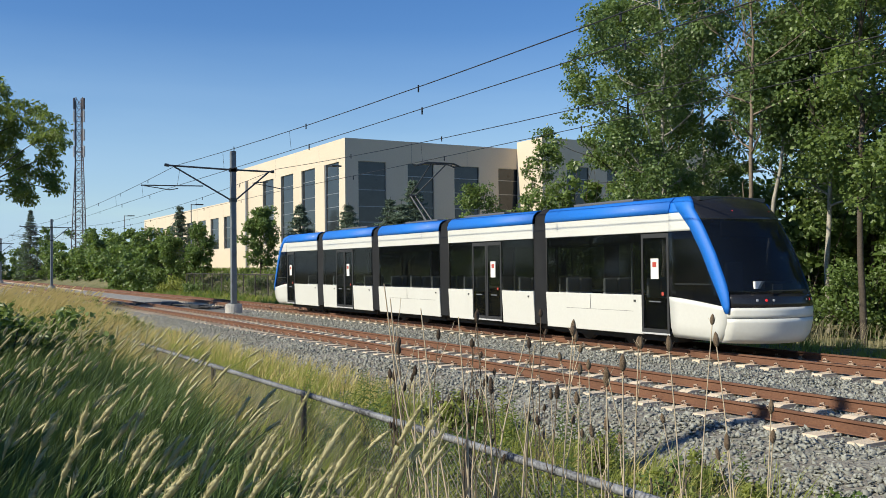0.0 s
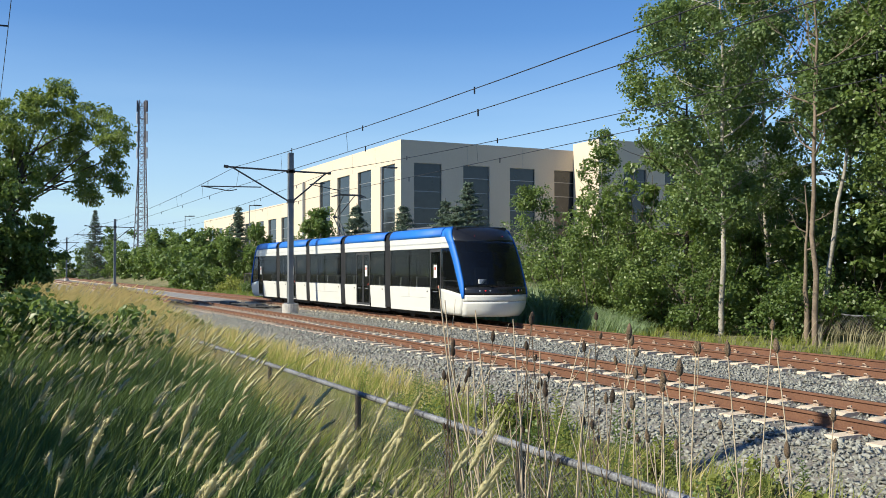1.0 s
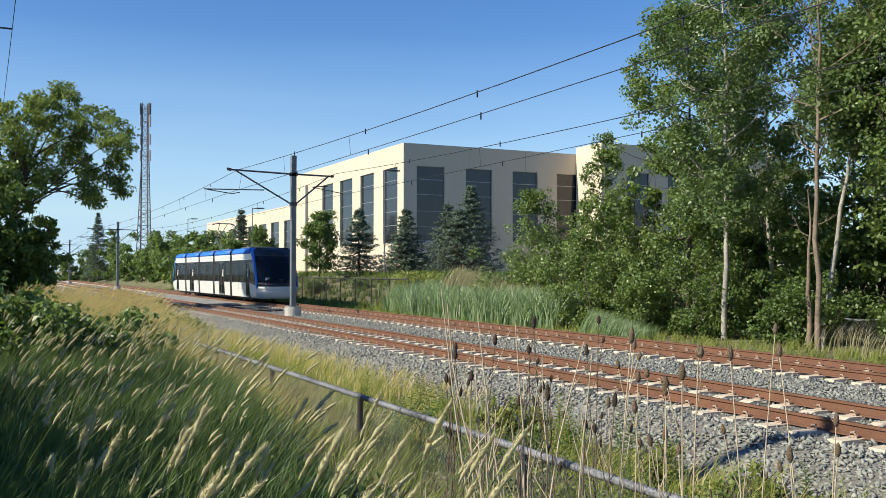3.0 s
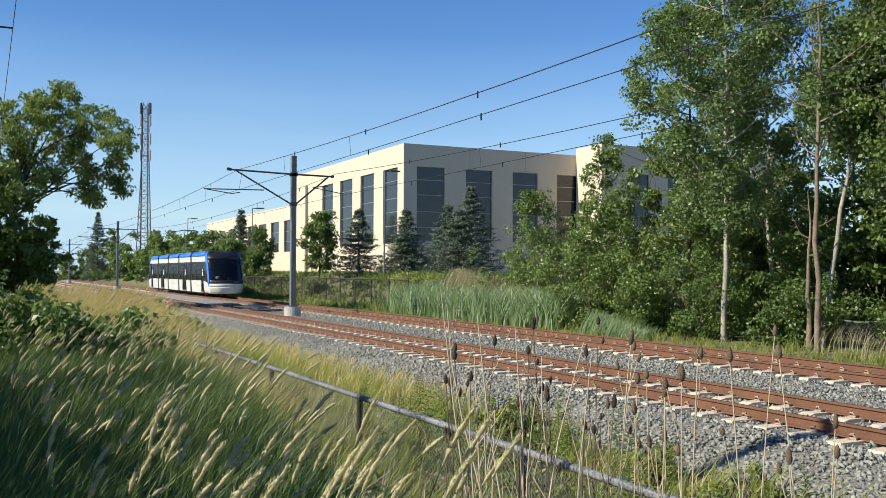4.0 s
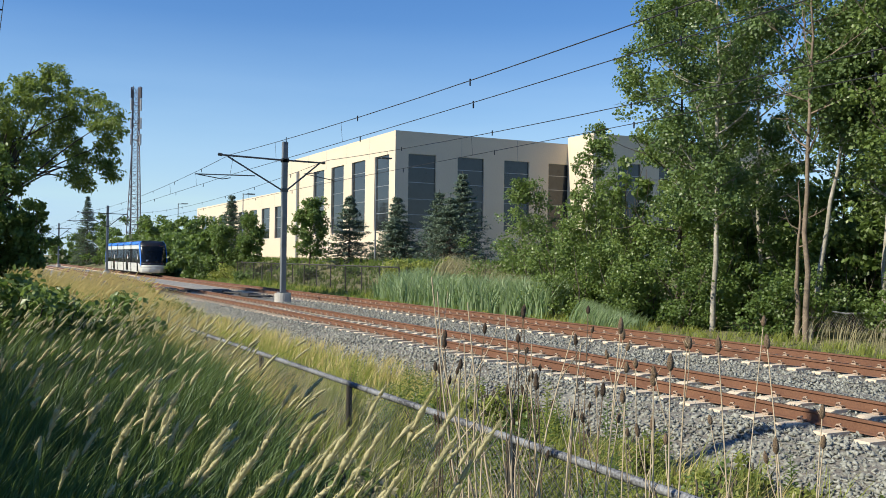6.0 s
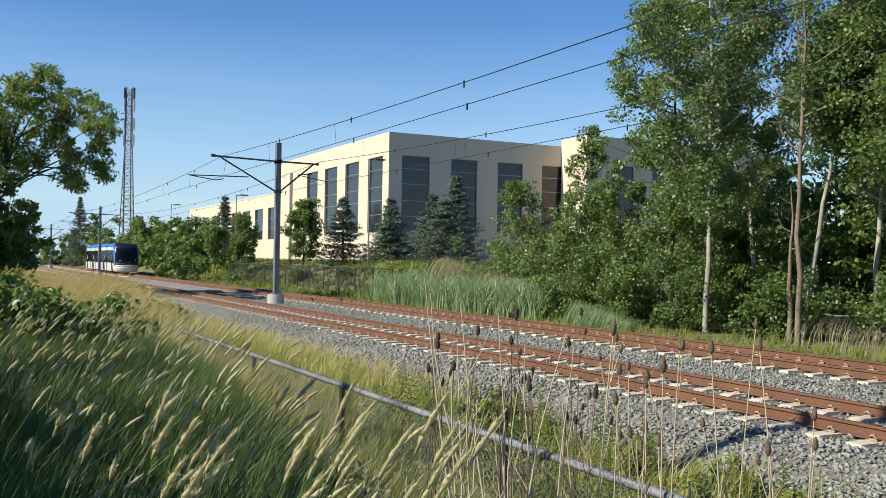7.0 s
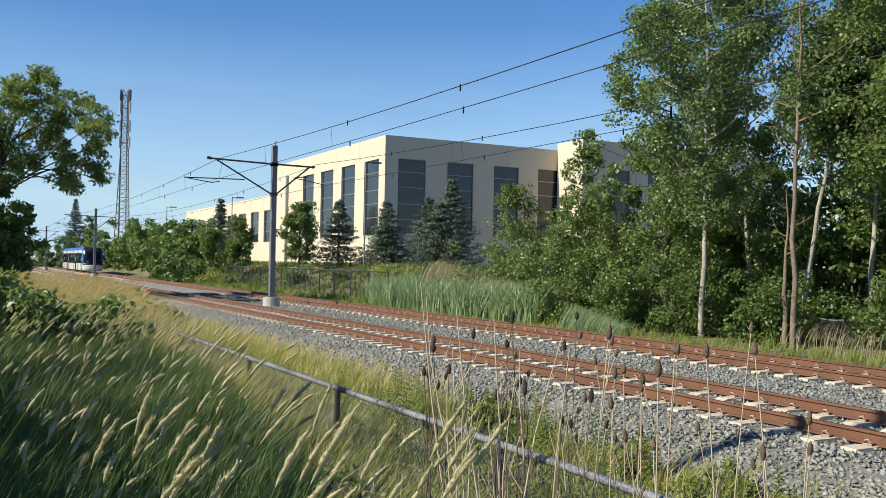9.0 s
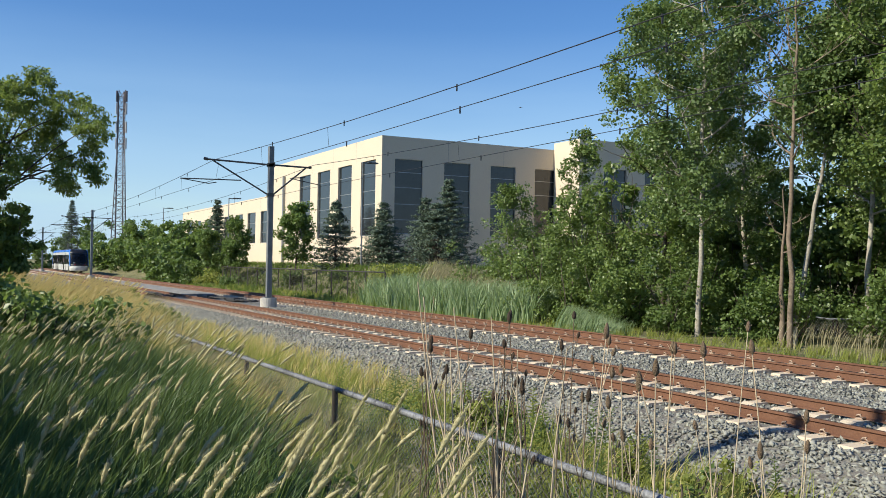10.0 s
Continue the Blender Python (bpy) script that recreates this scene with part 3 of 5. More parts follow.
def cab(parent, turned=False):
    """The driver's end, with its wrapped windscreen, bumper and lamps; the nose points along +x."""
    c = part("cab", box(-2.64, -2.1, -1.15, 1.15, 0.36, 3.2), M["tram_black"], parent)
    if turned:
        c.matrix_basis = pose(-30.5, 0, 0, 0, 0, 180)

    def width(z):
        return float(np.interp(z, [0.26, 0.5, 1.2, 2.7, 3.1, 3.35, 3.5], [1.18, 1.28, 1.325, 1.325, 1.315, 1.25, 1.05]))

    def rows(z0, z1, n, u0=-1.0, u1=1.0, k=22, push=0.0):
        out = []
        for i in range(n + 1):
            z = z0 + (z1 - z0) * i / n
            out.append([(cab_x(z, u0 + (u1 - u0) * j / k) + push, width(z) * (u0 + (u1 - u0) * j / k) * (1 + push * 0.3), z) for j in range(k + 1)])
        return out
    loft("bumper", rows(0.26, 0.787, 6), M["tram_white"], c, "white rounded bumper")
    loft("bumper_seam", rows(0.78, 0.80, 1, push=-0.012), M["seam"], c)
    loft("nose_panel", rows(0.797, 1.02, 3), M["tram_white"], c, "white nose panel")
    loft("lamp_panel", rows(1.022, 1.3, 3), M["tram_black"], c, "black lamp panel")
    loft("windscreen", rows(1.305, 2.93, 18), M["cab_glass"], c, "large dark curved windscreen")
    loft("brow", rows(2.936, 3.49, 8), M["tram_black"], c, "black panel over the windscreen")
    part("cab_roof", box(-2.66, -1.95, -1.04, 1.04, 3.4, 3.485), M["tram_black"], c)

    def flank(z, k):
        """Along the flank, from the last door (k = 0) to the windscreen's pillar (k = 1)."""
        return -2.66 + (cab_x(z, 1.0) + 2.66) * k

    def belt(k):
        return 1.22 - 0.19 * k ** 1.3
    for s in (-1, 1):
        ks = [j / 6 for j in range(7)]
        for lo, hi, reach, mat, name in ((lambda k: 0.3 - 0.03 * k, belt, 1.0, "tram_white", "cab_skirt"), (lambda k: belt(k) + 0.02, lambda k: 2.70, 0.93, "cab_glass", "cab_side_window"),
                                         (lambda k: 2.71, lambda k: 3.125, 0.9, "tram_white", "cab_cantrail"), (lambda k: 3.13, lambda k: 3.48, 0.9, "tram_blue", "cab_roof_edge")):
            rings = []
            for i in range(9):
                row = []
                for k in ks:
                    z = lo(k * reach) + (hi(k * reach) - lo(k * reach)) * i / 8
                    row.append((flank(z, k * reach), s * width(z), z))
                rings.append(row)
            loft(name, rings, M[mat], c)
        part("window_bar", box(-2.5, -1.42, s * 1.30 - 0.012, s * 1.30 + 0.012, 1.5, 1.53), M["galv"], c)
        stripe = []
        for i in range(19):
            z = 0.9 + (3.49 - 0.9) * i / 18
            xe, w = cab_x(z, 1.0), width(z)
            wide = float(np.interp(z, [0.9, 1.05, 1.6, 2.8, 3.2, 3.49], [0.03, 0.10, 0.18, 0.24, 0.34, 0.5]))
            u = 0.985 - 0.045 * float(np.interp(z, [0.9, 1.4], [0.0, 1.0]))
            stripe.append([(xe - wide, s * (w + 0.018), z), (xe - 0.02, s * (w + 0.02), z), (cab_x(z, (1 + u) / 2) + 0.02, s * (w * (1 + u) / 2 + 0.02), z), (cab_x(z, u) + 0.022, s * (w * u + 0.012), z)])
        loft("side_stripe", stripe, M["tram_blue"], c, "blue stripe down the windscreen pillar")
        for k, (u, key) in enumerate(((0.50, "tail"), (0.63, "head"), (0.38, "head"))):
            z = 1.17
            bm = bmesh.new()
            bmesh.ops.create_uvsphere(bm, u_segments=12, v_segments=8, radius=0.045, matrix=Matrix.Translation((cab_x(z, u) - 0.02, s * width(z) * u, z)))
            part("tail_lamp" if key == "tail" else "headlamp", bm, M["tail_lit"] if key == "tail" else M["lamp_glass"], c, "lit red tail lamp" if key == "tail" else "clear headlamp")
        bm = bmesh.new()
        bmesh.ops.create_uvsphere(bm, u_segments=10, v_segments=6, radius=0.03, matrix=Matrix.Translation((cab_x(3.12, 0.45) - 0.01, s * 0.58, 3.12)))
        part("roof_lamp", bm, M["tail_lit"], c, "lit red roof lamp")
    part("destination_card", box(cab_x(1.5, 0.55) - 0.04, cab_x(1.5, 0.55) + 0.02, -0.85, -0.55, 1.42, 1.58), M["paper"], c, "white number card behind the windscreen")
    part("wiper", box(cab_x(1.45, 0.1) + 0.02, cab_x(1.45, 0.1) + 0.05, -0.6, 0.5, 1.36, 1.39), M["tram_black"], c)
    part("cab_floor", box(-2.6, -1.2, -1.0, 1.0, 0.36, 1.15), M["tram_black"], c)
    part("dashboard", box(-1.2, -0.85, -0.8, 0.8, 1.15, 1.3, 0.04), M["tram_roof"], c)
    part("dash_card", box(-0.98, -0.96, 0.1, 0.42, 1.31, 1.5), M["paper"], c)
    part("cab_seat", box(-2.0, -1.9, -0.3, 0.25, 1.15, 2.0, 0.05), M["tram_roof"], c)
    part("sun_blind", box(-1.5, -1.47, -0.9, 0.9, 2.55, 2.9), M["tram_roof"], c)


def glowing(name, colour, strength):
    m = material(name, colour, 0.3, scale=5, fine=30, amount=0.1)
    b = m.node_tree.nodes["Principled BSDF"]
    b.inputs["Emission Color"].default_value, b.inputs["Emission Strength"].default_value = (*colour, 1), strength
    return m


M["tail_lit"] = glowing("red_tail_light", (0.6, 0.02, 0.02), 0.5)
M["lamp_glass"] = material("lamp_lens", (0.35, 0.36, 0.38), 0.1, scale=5, fine=30, amount=0.2, coat=0.8)


def bogie(x, parent):
    b = part("bogie", box(-0.5, 0.5, -0.85, 0.85, 0.22, 0.38, 0.02), M["under"], parent)
    b.matrix_basis = pose(x, 0, 0)
    for s in (-1, 1):
        part("side_frame", box(-1.15, 1.15, s * 0.95 - 0.08, s * 0.95 + 0.08, 0.2, 0.42, 0.03), M["under"], b)
        for dx in (-0.85, 0.85):
            bm = bmesh.new()
            bmesh.ops.create_cone(bm, segments=24, cap_ends=True, radius1=0.3, radius2=0.3, depth=0.12, matrix=Matrix.Translation((dx, s * 0.76, 0.305)) @ Matrix.Rotation(math.pi / 2, 4, "X"))
            part("wheel", bm, M["under"], b)


def pantograph(x, parent):
    p = part("pantograph", box(-0.6, 0.6, -0.5, 0.5, 0.05, 0.12, 0.02), M["arm"], parent)
    p.matrix_basis = pose(x, 0, 3.5)
    for s in (-1, 1):
        tube("lower_arm", [(0.45, s * 0.12, 0.12), (-0.85, s * 0.1, 1.15)], 0.035, M["arm"], p, 6)
        tube("upper_arm", [(-0.85, s * 0.1, 1.15), (1.1, s * 0.3, 2.12)], 0.026, M["arm"], p, 6)
        tube("collector_strip", [(1.1 + s * 0.18, -0.85, 2.06), (1.1 + s * 0.18, -0.55, 2.17), (1.1 + s * 0.18, 0.55, 2.17), (1.1 + s * 0.18, 0.85, 2.06)], 0.032, M["arm"], p, 6)
        tube("yoke", [(0.9, s * 0.55, 2.15), (1.3, s * 0.55, 2.15)], 0.022, M["arm"], p, 5)
    tube("elbow", [(-0.85, -0.14, 1.15), (-0.85, 0.14, 1.15)], 0.05, M["arm"], p, 8)
    tube("coupling_rod", [(0.1, 0, 0.14), (-0.7, 0, 0.95)], 0.014, M["arm"], p, 5)


def build_tram():
    t = empty("tram", 0, 0, 0)
    tagged(t, "white and blue articulated tram with black windows", "tram")
    module(-7.45, -2.66, t, [(-3.62, -2.68, 1)])
    module(-12.8, -8.05, t, [(-11.3, -9.65, 2)])
    module(-18.02, -13.4, t, [])
    module(-23.45, -18.6, t, [(-22.0, -20.35, 2)])
    module(-27.84, -24.1, t, [(-27.82, -26.86, 1)])
    for a, b in ((-8.05, -7.45), (-13.4, -12.8), (-18.6, -18.02), (-24.1, -23.45)):
        gangway(a, b, t)
    cab(t)
    cab(t, True)
    for x in (-5.4, -16.1, -25.6):
        bogie(x, t)
    pantograph(-16.85, t)
    for x0, x1, w in ((-6.8, -4.4, 0.85), (-12.6, -10.2, 0.85), (-17.0, -14.6, 0.7), (-22.6, -20.0, 0.85)):
        part("roof_unit", box(x0, x1, -w, w, 3.49, 3.6, 0.04), M["tram_roof"], t, "grey equipment box on the roof")
    return t


# ---- office building ----
BX, BY, BZ = -82.25, 36.53, 1.55        # corner nearest the tracks, and the ground there


def wall_with_windows(name, origin, along, length, z0, z1, windows, depth, parent_label):
    """A thick precast wall with tall openings; windows are (from, to, sill, head, bars)."""
    ax, ay = along
    nx, ny = -ay, ax                   # points into the building after the sign is set below
    if (nx, ny) == (0.0, -1.0) or nx > 0:
        nx, ny = -nx, -ny
    w = empty(name, *origin)
    tagged(w, parent_label, "wall", kind="structure")

    def slab(nm, a, b, lo, hi, d0, d1, mat, bevel=0.0, parent=w):
        bm = bmesh.new()
        pts = [(a, d0), (b, d0), (b, d1), (a, d1)]
        vs = [[bm.verts.new((ax * p + nx * q, ay * p + ny * q, z)) for p, q in pts] for z in (lo, hi)]
        for k in range(4):
            bm.faces.new([vs[0][k], vs[0][(k + 1) % 4], vs[1][(k + 1) % 4], vs[1][k]])
        bm.faces.new(vs[0][::-1])
        bm.faces.new(vs[1])
        bmesh.ops.recalc_face_normals(bm, faces=bm.faces)
        return part(nm, bm, mat, parent)
    a = 0.0
    heads = max(h for *_, h, n in windows)
    sills = min(s for _, _, s, _, _ in windows)
    slab("parapet", 0, length, heads, z1, 0, depth, M["wall"])
    slab("plinth", 0, length, z0, sills, 0, depth, M["wall"])
    for x0, x1, s, h, bars in windows:
        slab("pier", a, x0, sills, heads, 0, depth, M["wall"])
        if s > sills + 0.01:
            slab("spandrel", x0, x1, sills, s, 0, depth, M["wall"])
        if h < heads - 0.01:
            slab("lintel", x0, x1, h, heads, 0, depth, M["wall"])
        a = x1
        win = slab("window", x0, x1, s, s + 0.08, depth * 0.2, depth * 0.5, M["mullion"])
        edges = [s] + list(bars) + [h]
        for lo, hi in zip(edges[:-1], edges[1:]):
            n = 1
            for k in range(n):
                p0 = x0 + (x1 - x0) * k / n
                slab("pane", p0 + 0.03, p0 + (x1 - x0) / n - 0.03, lo + 0.03, hi - 0.03, depth * 0.26, depth * 0.32, M["pane"], parent=win)
            slab("transom", x0, x1, hi - 0.035, hi + 0.035, depth * 0.22, depth * 0.4, M["mullion"], parent=win)
        for k in range(2):
            p0 = x0 + (x1 - x0) * k
            slab("mullion", p0 - 0.035, p0 + 0.035, s, h, depth * 0.22, depth * 0.4, M["mullion"], parent=win)
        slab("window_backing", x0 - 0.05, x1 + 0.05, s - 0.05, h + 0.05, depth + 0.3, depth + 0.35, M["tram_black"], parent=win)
    slab("pier", a, length, sills, heads, 0, depth, M["wall"])
    for p in np.arange(6.6, length, 6.6):
        slab("panel_joint", p - 0.015, p + 0.015, heads + 0.02, z1 - 0.05, -0.004, 0.01, M["seam"])
    return w


def build_office():
    d = 0.75
    left = [(1.5, 5.2, 4.8, 12.4, (6.6, 8.0, 9.35, 11.1)), (7.75, 11.6, 4.8, 12.4, (6.6, 8.0, 9.35, 11.1)), (14.1, 18.05, 4.8, 12.4, (6.6, 8.0, 9.35, 11.1)), (20.5, 24.3, 4.8, 12.4, (6.6, 8.0, 9.35, 11.1))]
    right = [(0.67 + 5.48 * k, 3.72 + 5.48 * k, 5.0, 12.4, (6.4, 7.95, 9.6, 11.1)) for k in range(4)]
    z0, z1 = 0.4, 14.6
    wall_with_windows("wall_south", (BX, BY, 0), (-1.0, 0.0), 35.3, z0, z1, left, d, "cream precast office wall with tall dark windows in sun")
    wall_with_windows("wall_east", (BX, BY + 0.75, 0), (0.0, 1.0), 23.25, z0, z1, right, d, "cream precast office wall with tall dark windows in shade")
    wall_with_windows("wall_tower", (BX + 4.6, BY + 20.3, 0), (0.0, 1.0), 26.0, z0, 15.3, [(3.2 + 5.48 * k, 6.2 + 5.48 * k, 5.0, 12.4, (6.4, 7.95, 9.6, 11.1)) for k in range(4)], d, "projecting cream office bay with dark windows")
    side = part("wall_tower_side", box(BX + 0.01, BX + 3.84, BY + 20.3, BY + 21.0, z0, 15.3), M["wall"])
    tagged(side, "sunlit cream side of the projecting office bay", "wall", kind="structure")
    roof = part("roof_main", box(BX - 35.0, BX - 0.76, BY + 0.77, BY + 60, 13.9, 14.1), M["roofing"])
    tagged(roof, "flat office roof behind a parapet", "roof", kind="structure")
    back = part("wall_west", box(BX - 35.3, BX - 34.6, BY + 0.76, BY + 60, z0, z1), M["wall"])
    tagged(back, "plain cream end wall of the office", "wall", kind="structure")
    wing = [(2.3 + 6.5 * k, 6.3 + 6.5 * k, 4.65, 9.0, (6.1, 7.5)) for k in range(8)]
    wall_with_windows("wall_wing", (BX - 35.32, BY + 0.4, 0), (-1.0, 0.0), 56.0, z0, 10.95, wing, d, "lower cream office wing with dark windows in sun")
    wr = part("roof_wing", box(BX - 91.3, BX - 35.4, BY + 1.2, BY + 50, 10.3, 10.5), M["roofing"])
    tagged(wr, "flat roof of the lower office wing", "roof", kind="structure")
    we = part("wall_wing_end", box(BX - 91.3, BX - 90.7, BY + 1.2, BY + 50, z0, 10.9), M["wall"])
    tagged(we, "plain cream end wall of the lower wing", "wall", kind="structure")
    pil = part("downpipe", box(BX - 30.2, BX - 29.8, BY - 0.3, BY - 0.001, z0, 12.9, 0.04), M["mullion"])
    tagged(pil, "grey vertical downpipe on the office wall", "pipe")


def lamp_post(x, y, z, h, arm):
    p = empty("lamp_post", x, y, z)
    tagged(p, "slim grey lamp post with one flat lantern", "lamp post", "car park lamps")
    tube("pole", [(0, 0, 0), (0, 0, h)], [0.08, 0.05], M["galv"], p)
    part("bracket", box(-0.04, 0.04, 0.0, arm, h - 0.12, h - 0.04), M["arm"], p)
    part("lantern", box(-0.16, 0.16, arm * 0.45, arm + 0.35, h - 0.1, h + 0.02, 0.02), M["arm"], p)


# ---- radio tower ----
def build_tower():
    x, y = -188.0, 28.0
    t = empty("radio_tower", x, y, 0.5)
    tagged(t, "slender lattice radio tower with antennas at the top", "tower")
    h, w0, w1 = 34.7, 1.9, 0.72
    corners = [(math.cos(a), math.sin(a)) for a in (0.6, 0.6 + 2.094, 0.6 + 4.189)]

    def at(k, z):
        r = w0 + (w1 - w0) * min(1, z / 26.0)
        return np.array((corners[k][0] * r, corners[k][1] * r, z))
    for k in range(3):
        tube("leg", [at(k, 0), at(k, 26), at(k, h)], 0.09, M["tower"], t, 6)
    braces = []
    for i in range(23):
        z = i * 1.5
        for k in range(3):
            braces.append(tube_arrays([at(k, z), at((k + 1) % 3, z + 1.5)], 0.035, 4))
            braces.append(tube_arrays([at((k + 1) % 3, z), at(k, z + 1.5)], 0.035, 4))
            braces.append(tube_arrays([at(k, z), at((k + 1) % 3, z)], 0.035, 4))
    v, f = merge(braces)
    tagged(array_mesh("bracing", v, f, M["tower"], t), "thin crossed lattice bracing", kind="stuff")
    part("cable_ladder", box(-0.28, 0.28, -0.95, -0.75, 0, 34, 0.0), M["tower"], t, "dark cable ladder")
    for z in (33.4, 31.0, 27.4, 24.2):
        for k in range(3):
            px, py, _ = at(k, 30)
            part("antenna", box(px * 1.5 - 0.16, px * 1.5 + 0.16, py * 1.5 - 0.16, py * 1.5 + 0.16, z - 1.1, z + 1.1, 0.03), M["panel"] if z < 33 else M["tower"], t)
        tube("antenna_ring", [at(0, z), at(1, z), at(2, z), at(0, z)], 0.05, M["tower"], t, 5)


# ---- fences ----
def chain_link(name, label, a, b, height, spacing, mat_rail, mat_post, pipe_r, mesh_step=0.09, rail=True, mesh_r=0.003, level=None):
    (x0, y0), (x1, y1) = a, b
    n = max(1, round(math.hypot(x1 - x0, y1 - y0) / spacing))
    fence = empty(name, x0, y0, 0)
    tagged(fence, label, "fence")

    def p(t, z):
        x, y = x0 + (x1 - x0) * t, y0 + (y1 - y0) * t
        g = float(ground_z(x, y))
        if level is not None and z >= 0:
            g += z / height * (level - height - g)
        return np.array((x - x0, y - y0, g + z))
    for k in range(n + 1):
        t = k / n
        tube("post", [p(t, -0.2), p(t, height)], pipe_r * 1.15, mat_post, fence, 8)
    if rail:
        tube("top_rail", [p(k / (n * 4), height) for k in range(n * 4 + 1)], pipe_r, mat_rail, fence, 10)
    length = math.hypot(x1 - x0, y1 - y0)
    pieces = []
    m = int(length / mesh_step)
    rise = height
    for k in range(m):
        t0, t1 = k / m, min(1.0, (k + rise / mesh_step) / m)
        top = height * (t1 - t0) * m * mesh_step / rise
        pieces.append(tube_arrays([p(t0, 0.02), p(t1, min(height, top))], mesh_r, 3))
        t2 = max(0.0, (k - rise / mesh_step) / m)
        top2 = height * (t0 - t2) * m * mesh_step / rise
        pieces.append(tube_arrays([p(t0, 0.02), p(t2, min(height, top2))], mesh_r, 3))
    for k in range(n * 6 + 1):
        c = p(k / (n * 6), height)
        tube("tie_wire", [c + (-0.03, 0, -pipe_r * 1.5), c + (0.0, -pipe_r * 1.4, 0), c + (0.01, 0, pipe_r * 1.5), c + (0.03, pipe_r, -pipe_r)], 0.004, mat_rail, fence, 3)
    if rail and mesh_r < 0.003:
        rng = np.random.default_rng(8)
        for k in range(int(length / 0.05)):
            c = p(min(1.0, k * 0.05 / length), height) + (0, rng.normal(0, 0.012), pipe_r * 0.8)
            pieces.append(tube_arrays([c, c + (rng.normal(0, 0.012), rng.normal(0, 0.012), rng.uniform(0.015, 0.04))], 0.0022, 3))
    if pieces:
        v, f = merge(pieces)
        tagged(array_mesh("wire_mesh", v, f, mat_rail, fence), "diamond wire mesh", kind="stuff")
    return fence


# ---- plants ----
def clumps(centres, radii, per, size, rng, aspect=0.8, droop=0.0, squash=0.75, up=0.5, loose=0.6):
    """Leaves on the outside of many small masses, each turned mostly outwards and to the sky: corners and triangles."""
    n = len(centres) * per
    out = rng.normal(0, 1, (n, 3))
    out /= np.linalg.norm(out, axis=1)[:, None]
    r = np.repeat(np.asarray(radii, float), per) * (0.35 + 0.75 * rng.random(n) ** 0.6)
    c = np.repeat(np.asarray(centres, float), per, axis=0) + out * r[:, None] * (1, 1, squash)
    face = out * 0.6 + (0, 0, up) + rng.normal(0, loose, (n, 3))
    face /= np.linalg.norm(face, axis=1)[:, None]
    d = np.cross(face, rng.normal(0, 1, (n, 3)))
    d /= np.linalg.norm(d, axis=1)[:, None] + 1e-9
    d[:, 2] -= droop
    d /= np.linalg.norm(d, axis=1)[:, None] + 1e-9
    s = np.cross(face, d)
    s /= np.linalg.norm(s, axis=1)[:, None] + 1e-9
    L = size * rng.uniform(0.65, 1.35, n)[:, None]
    w = L * aspect * 0.5
    v = np.stack([c, c + d * L * 0.5 + s * w + face * w * 0.25, c + d * L, c + d * L * 0.5 - s * w + face * w * 0.25], 1)
    f = np.array([[0, 1, 2], [0, 2, 3]])[None] + (np.arange(n) * 4)[:, None, None]
    return v.reshape(-1, 3), f.reshape(-1, 3)


def limb_path(start, direction, length, rng, n=6, up=0.12, wob=0.12):
    p, d = [np.array(start, float)], np.array(direction, float)
    for _ in range(n):
        d = d + rng.normal(0, wob, 3) + (0, 0, up)
        d /= np.linalg.norm(d)
        p.append(p[-1] + d * length / n)
    return np.array(p)


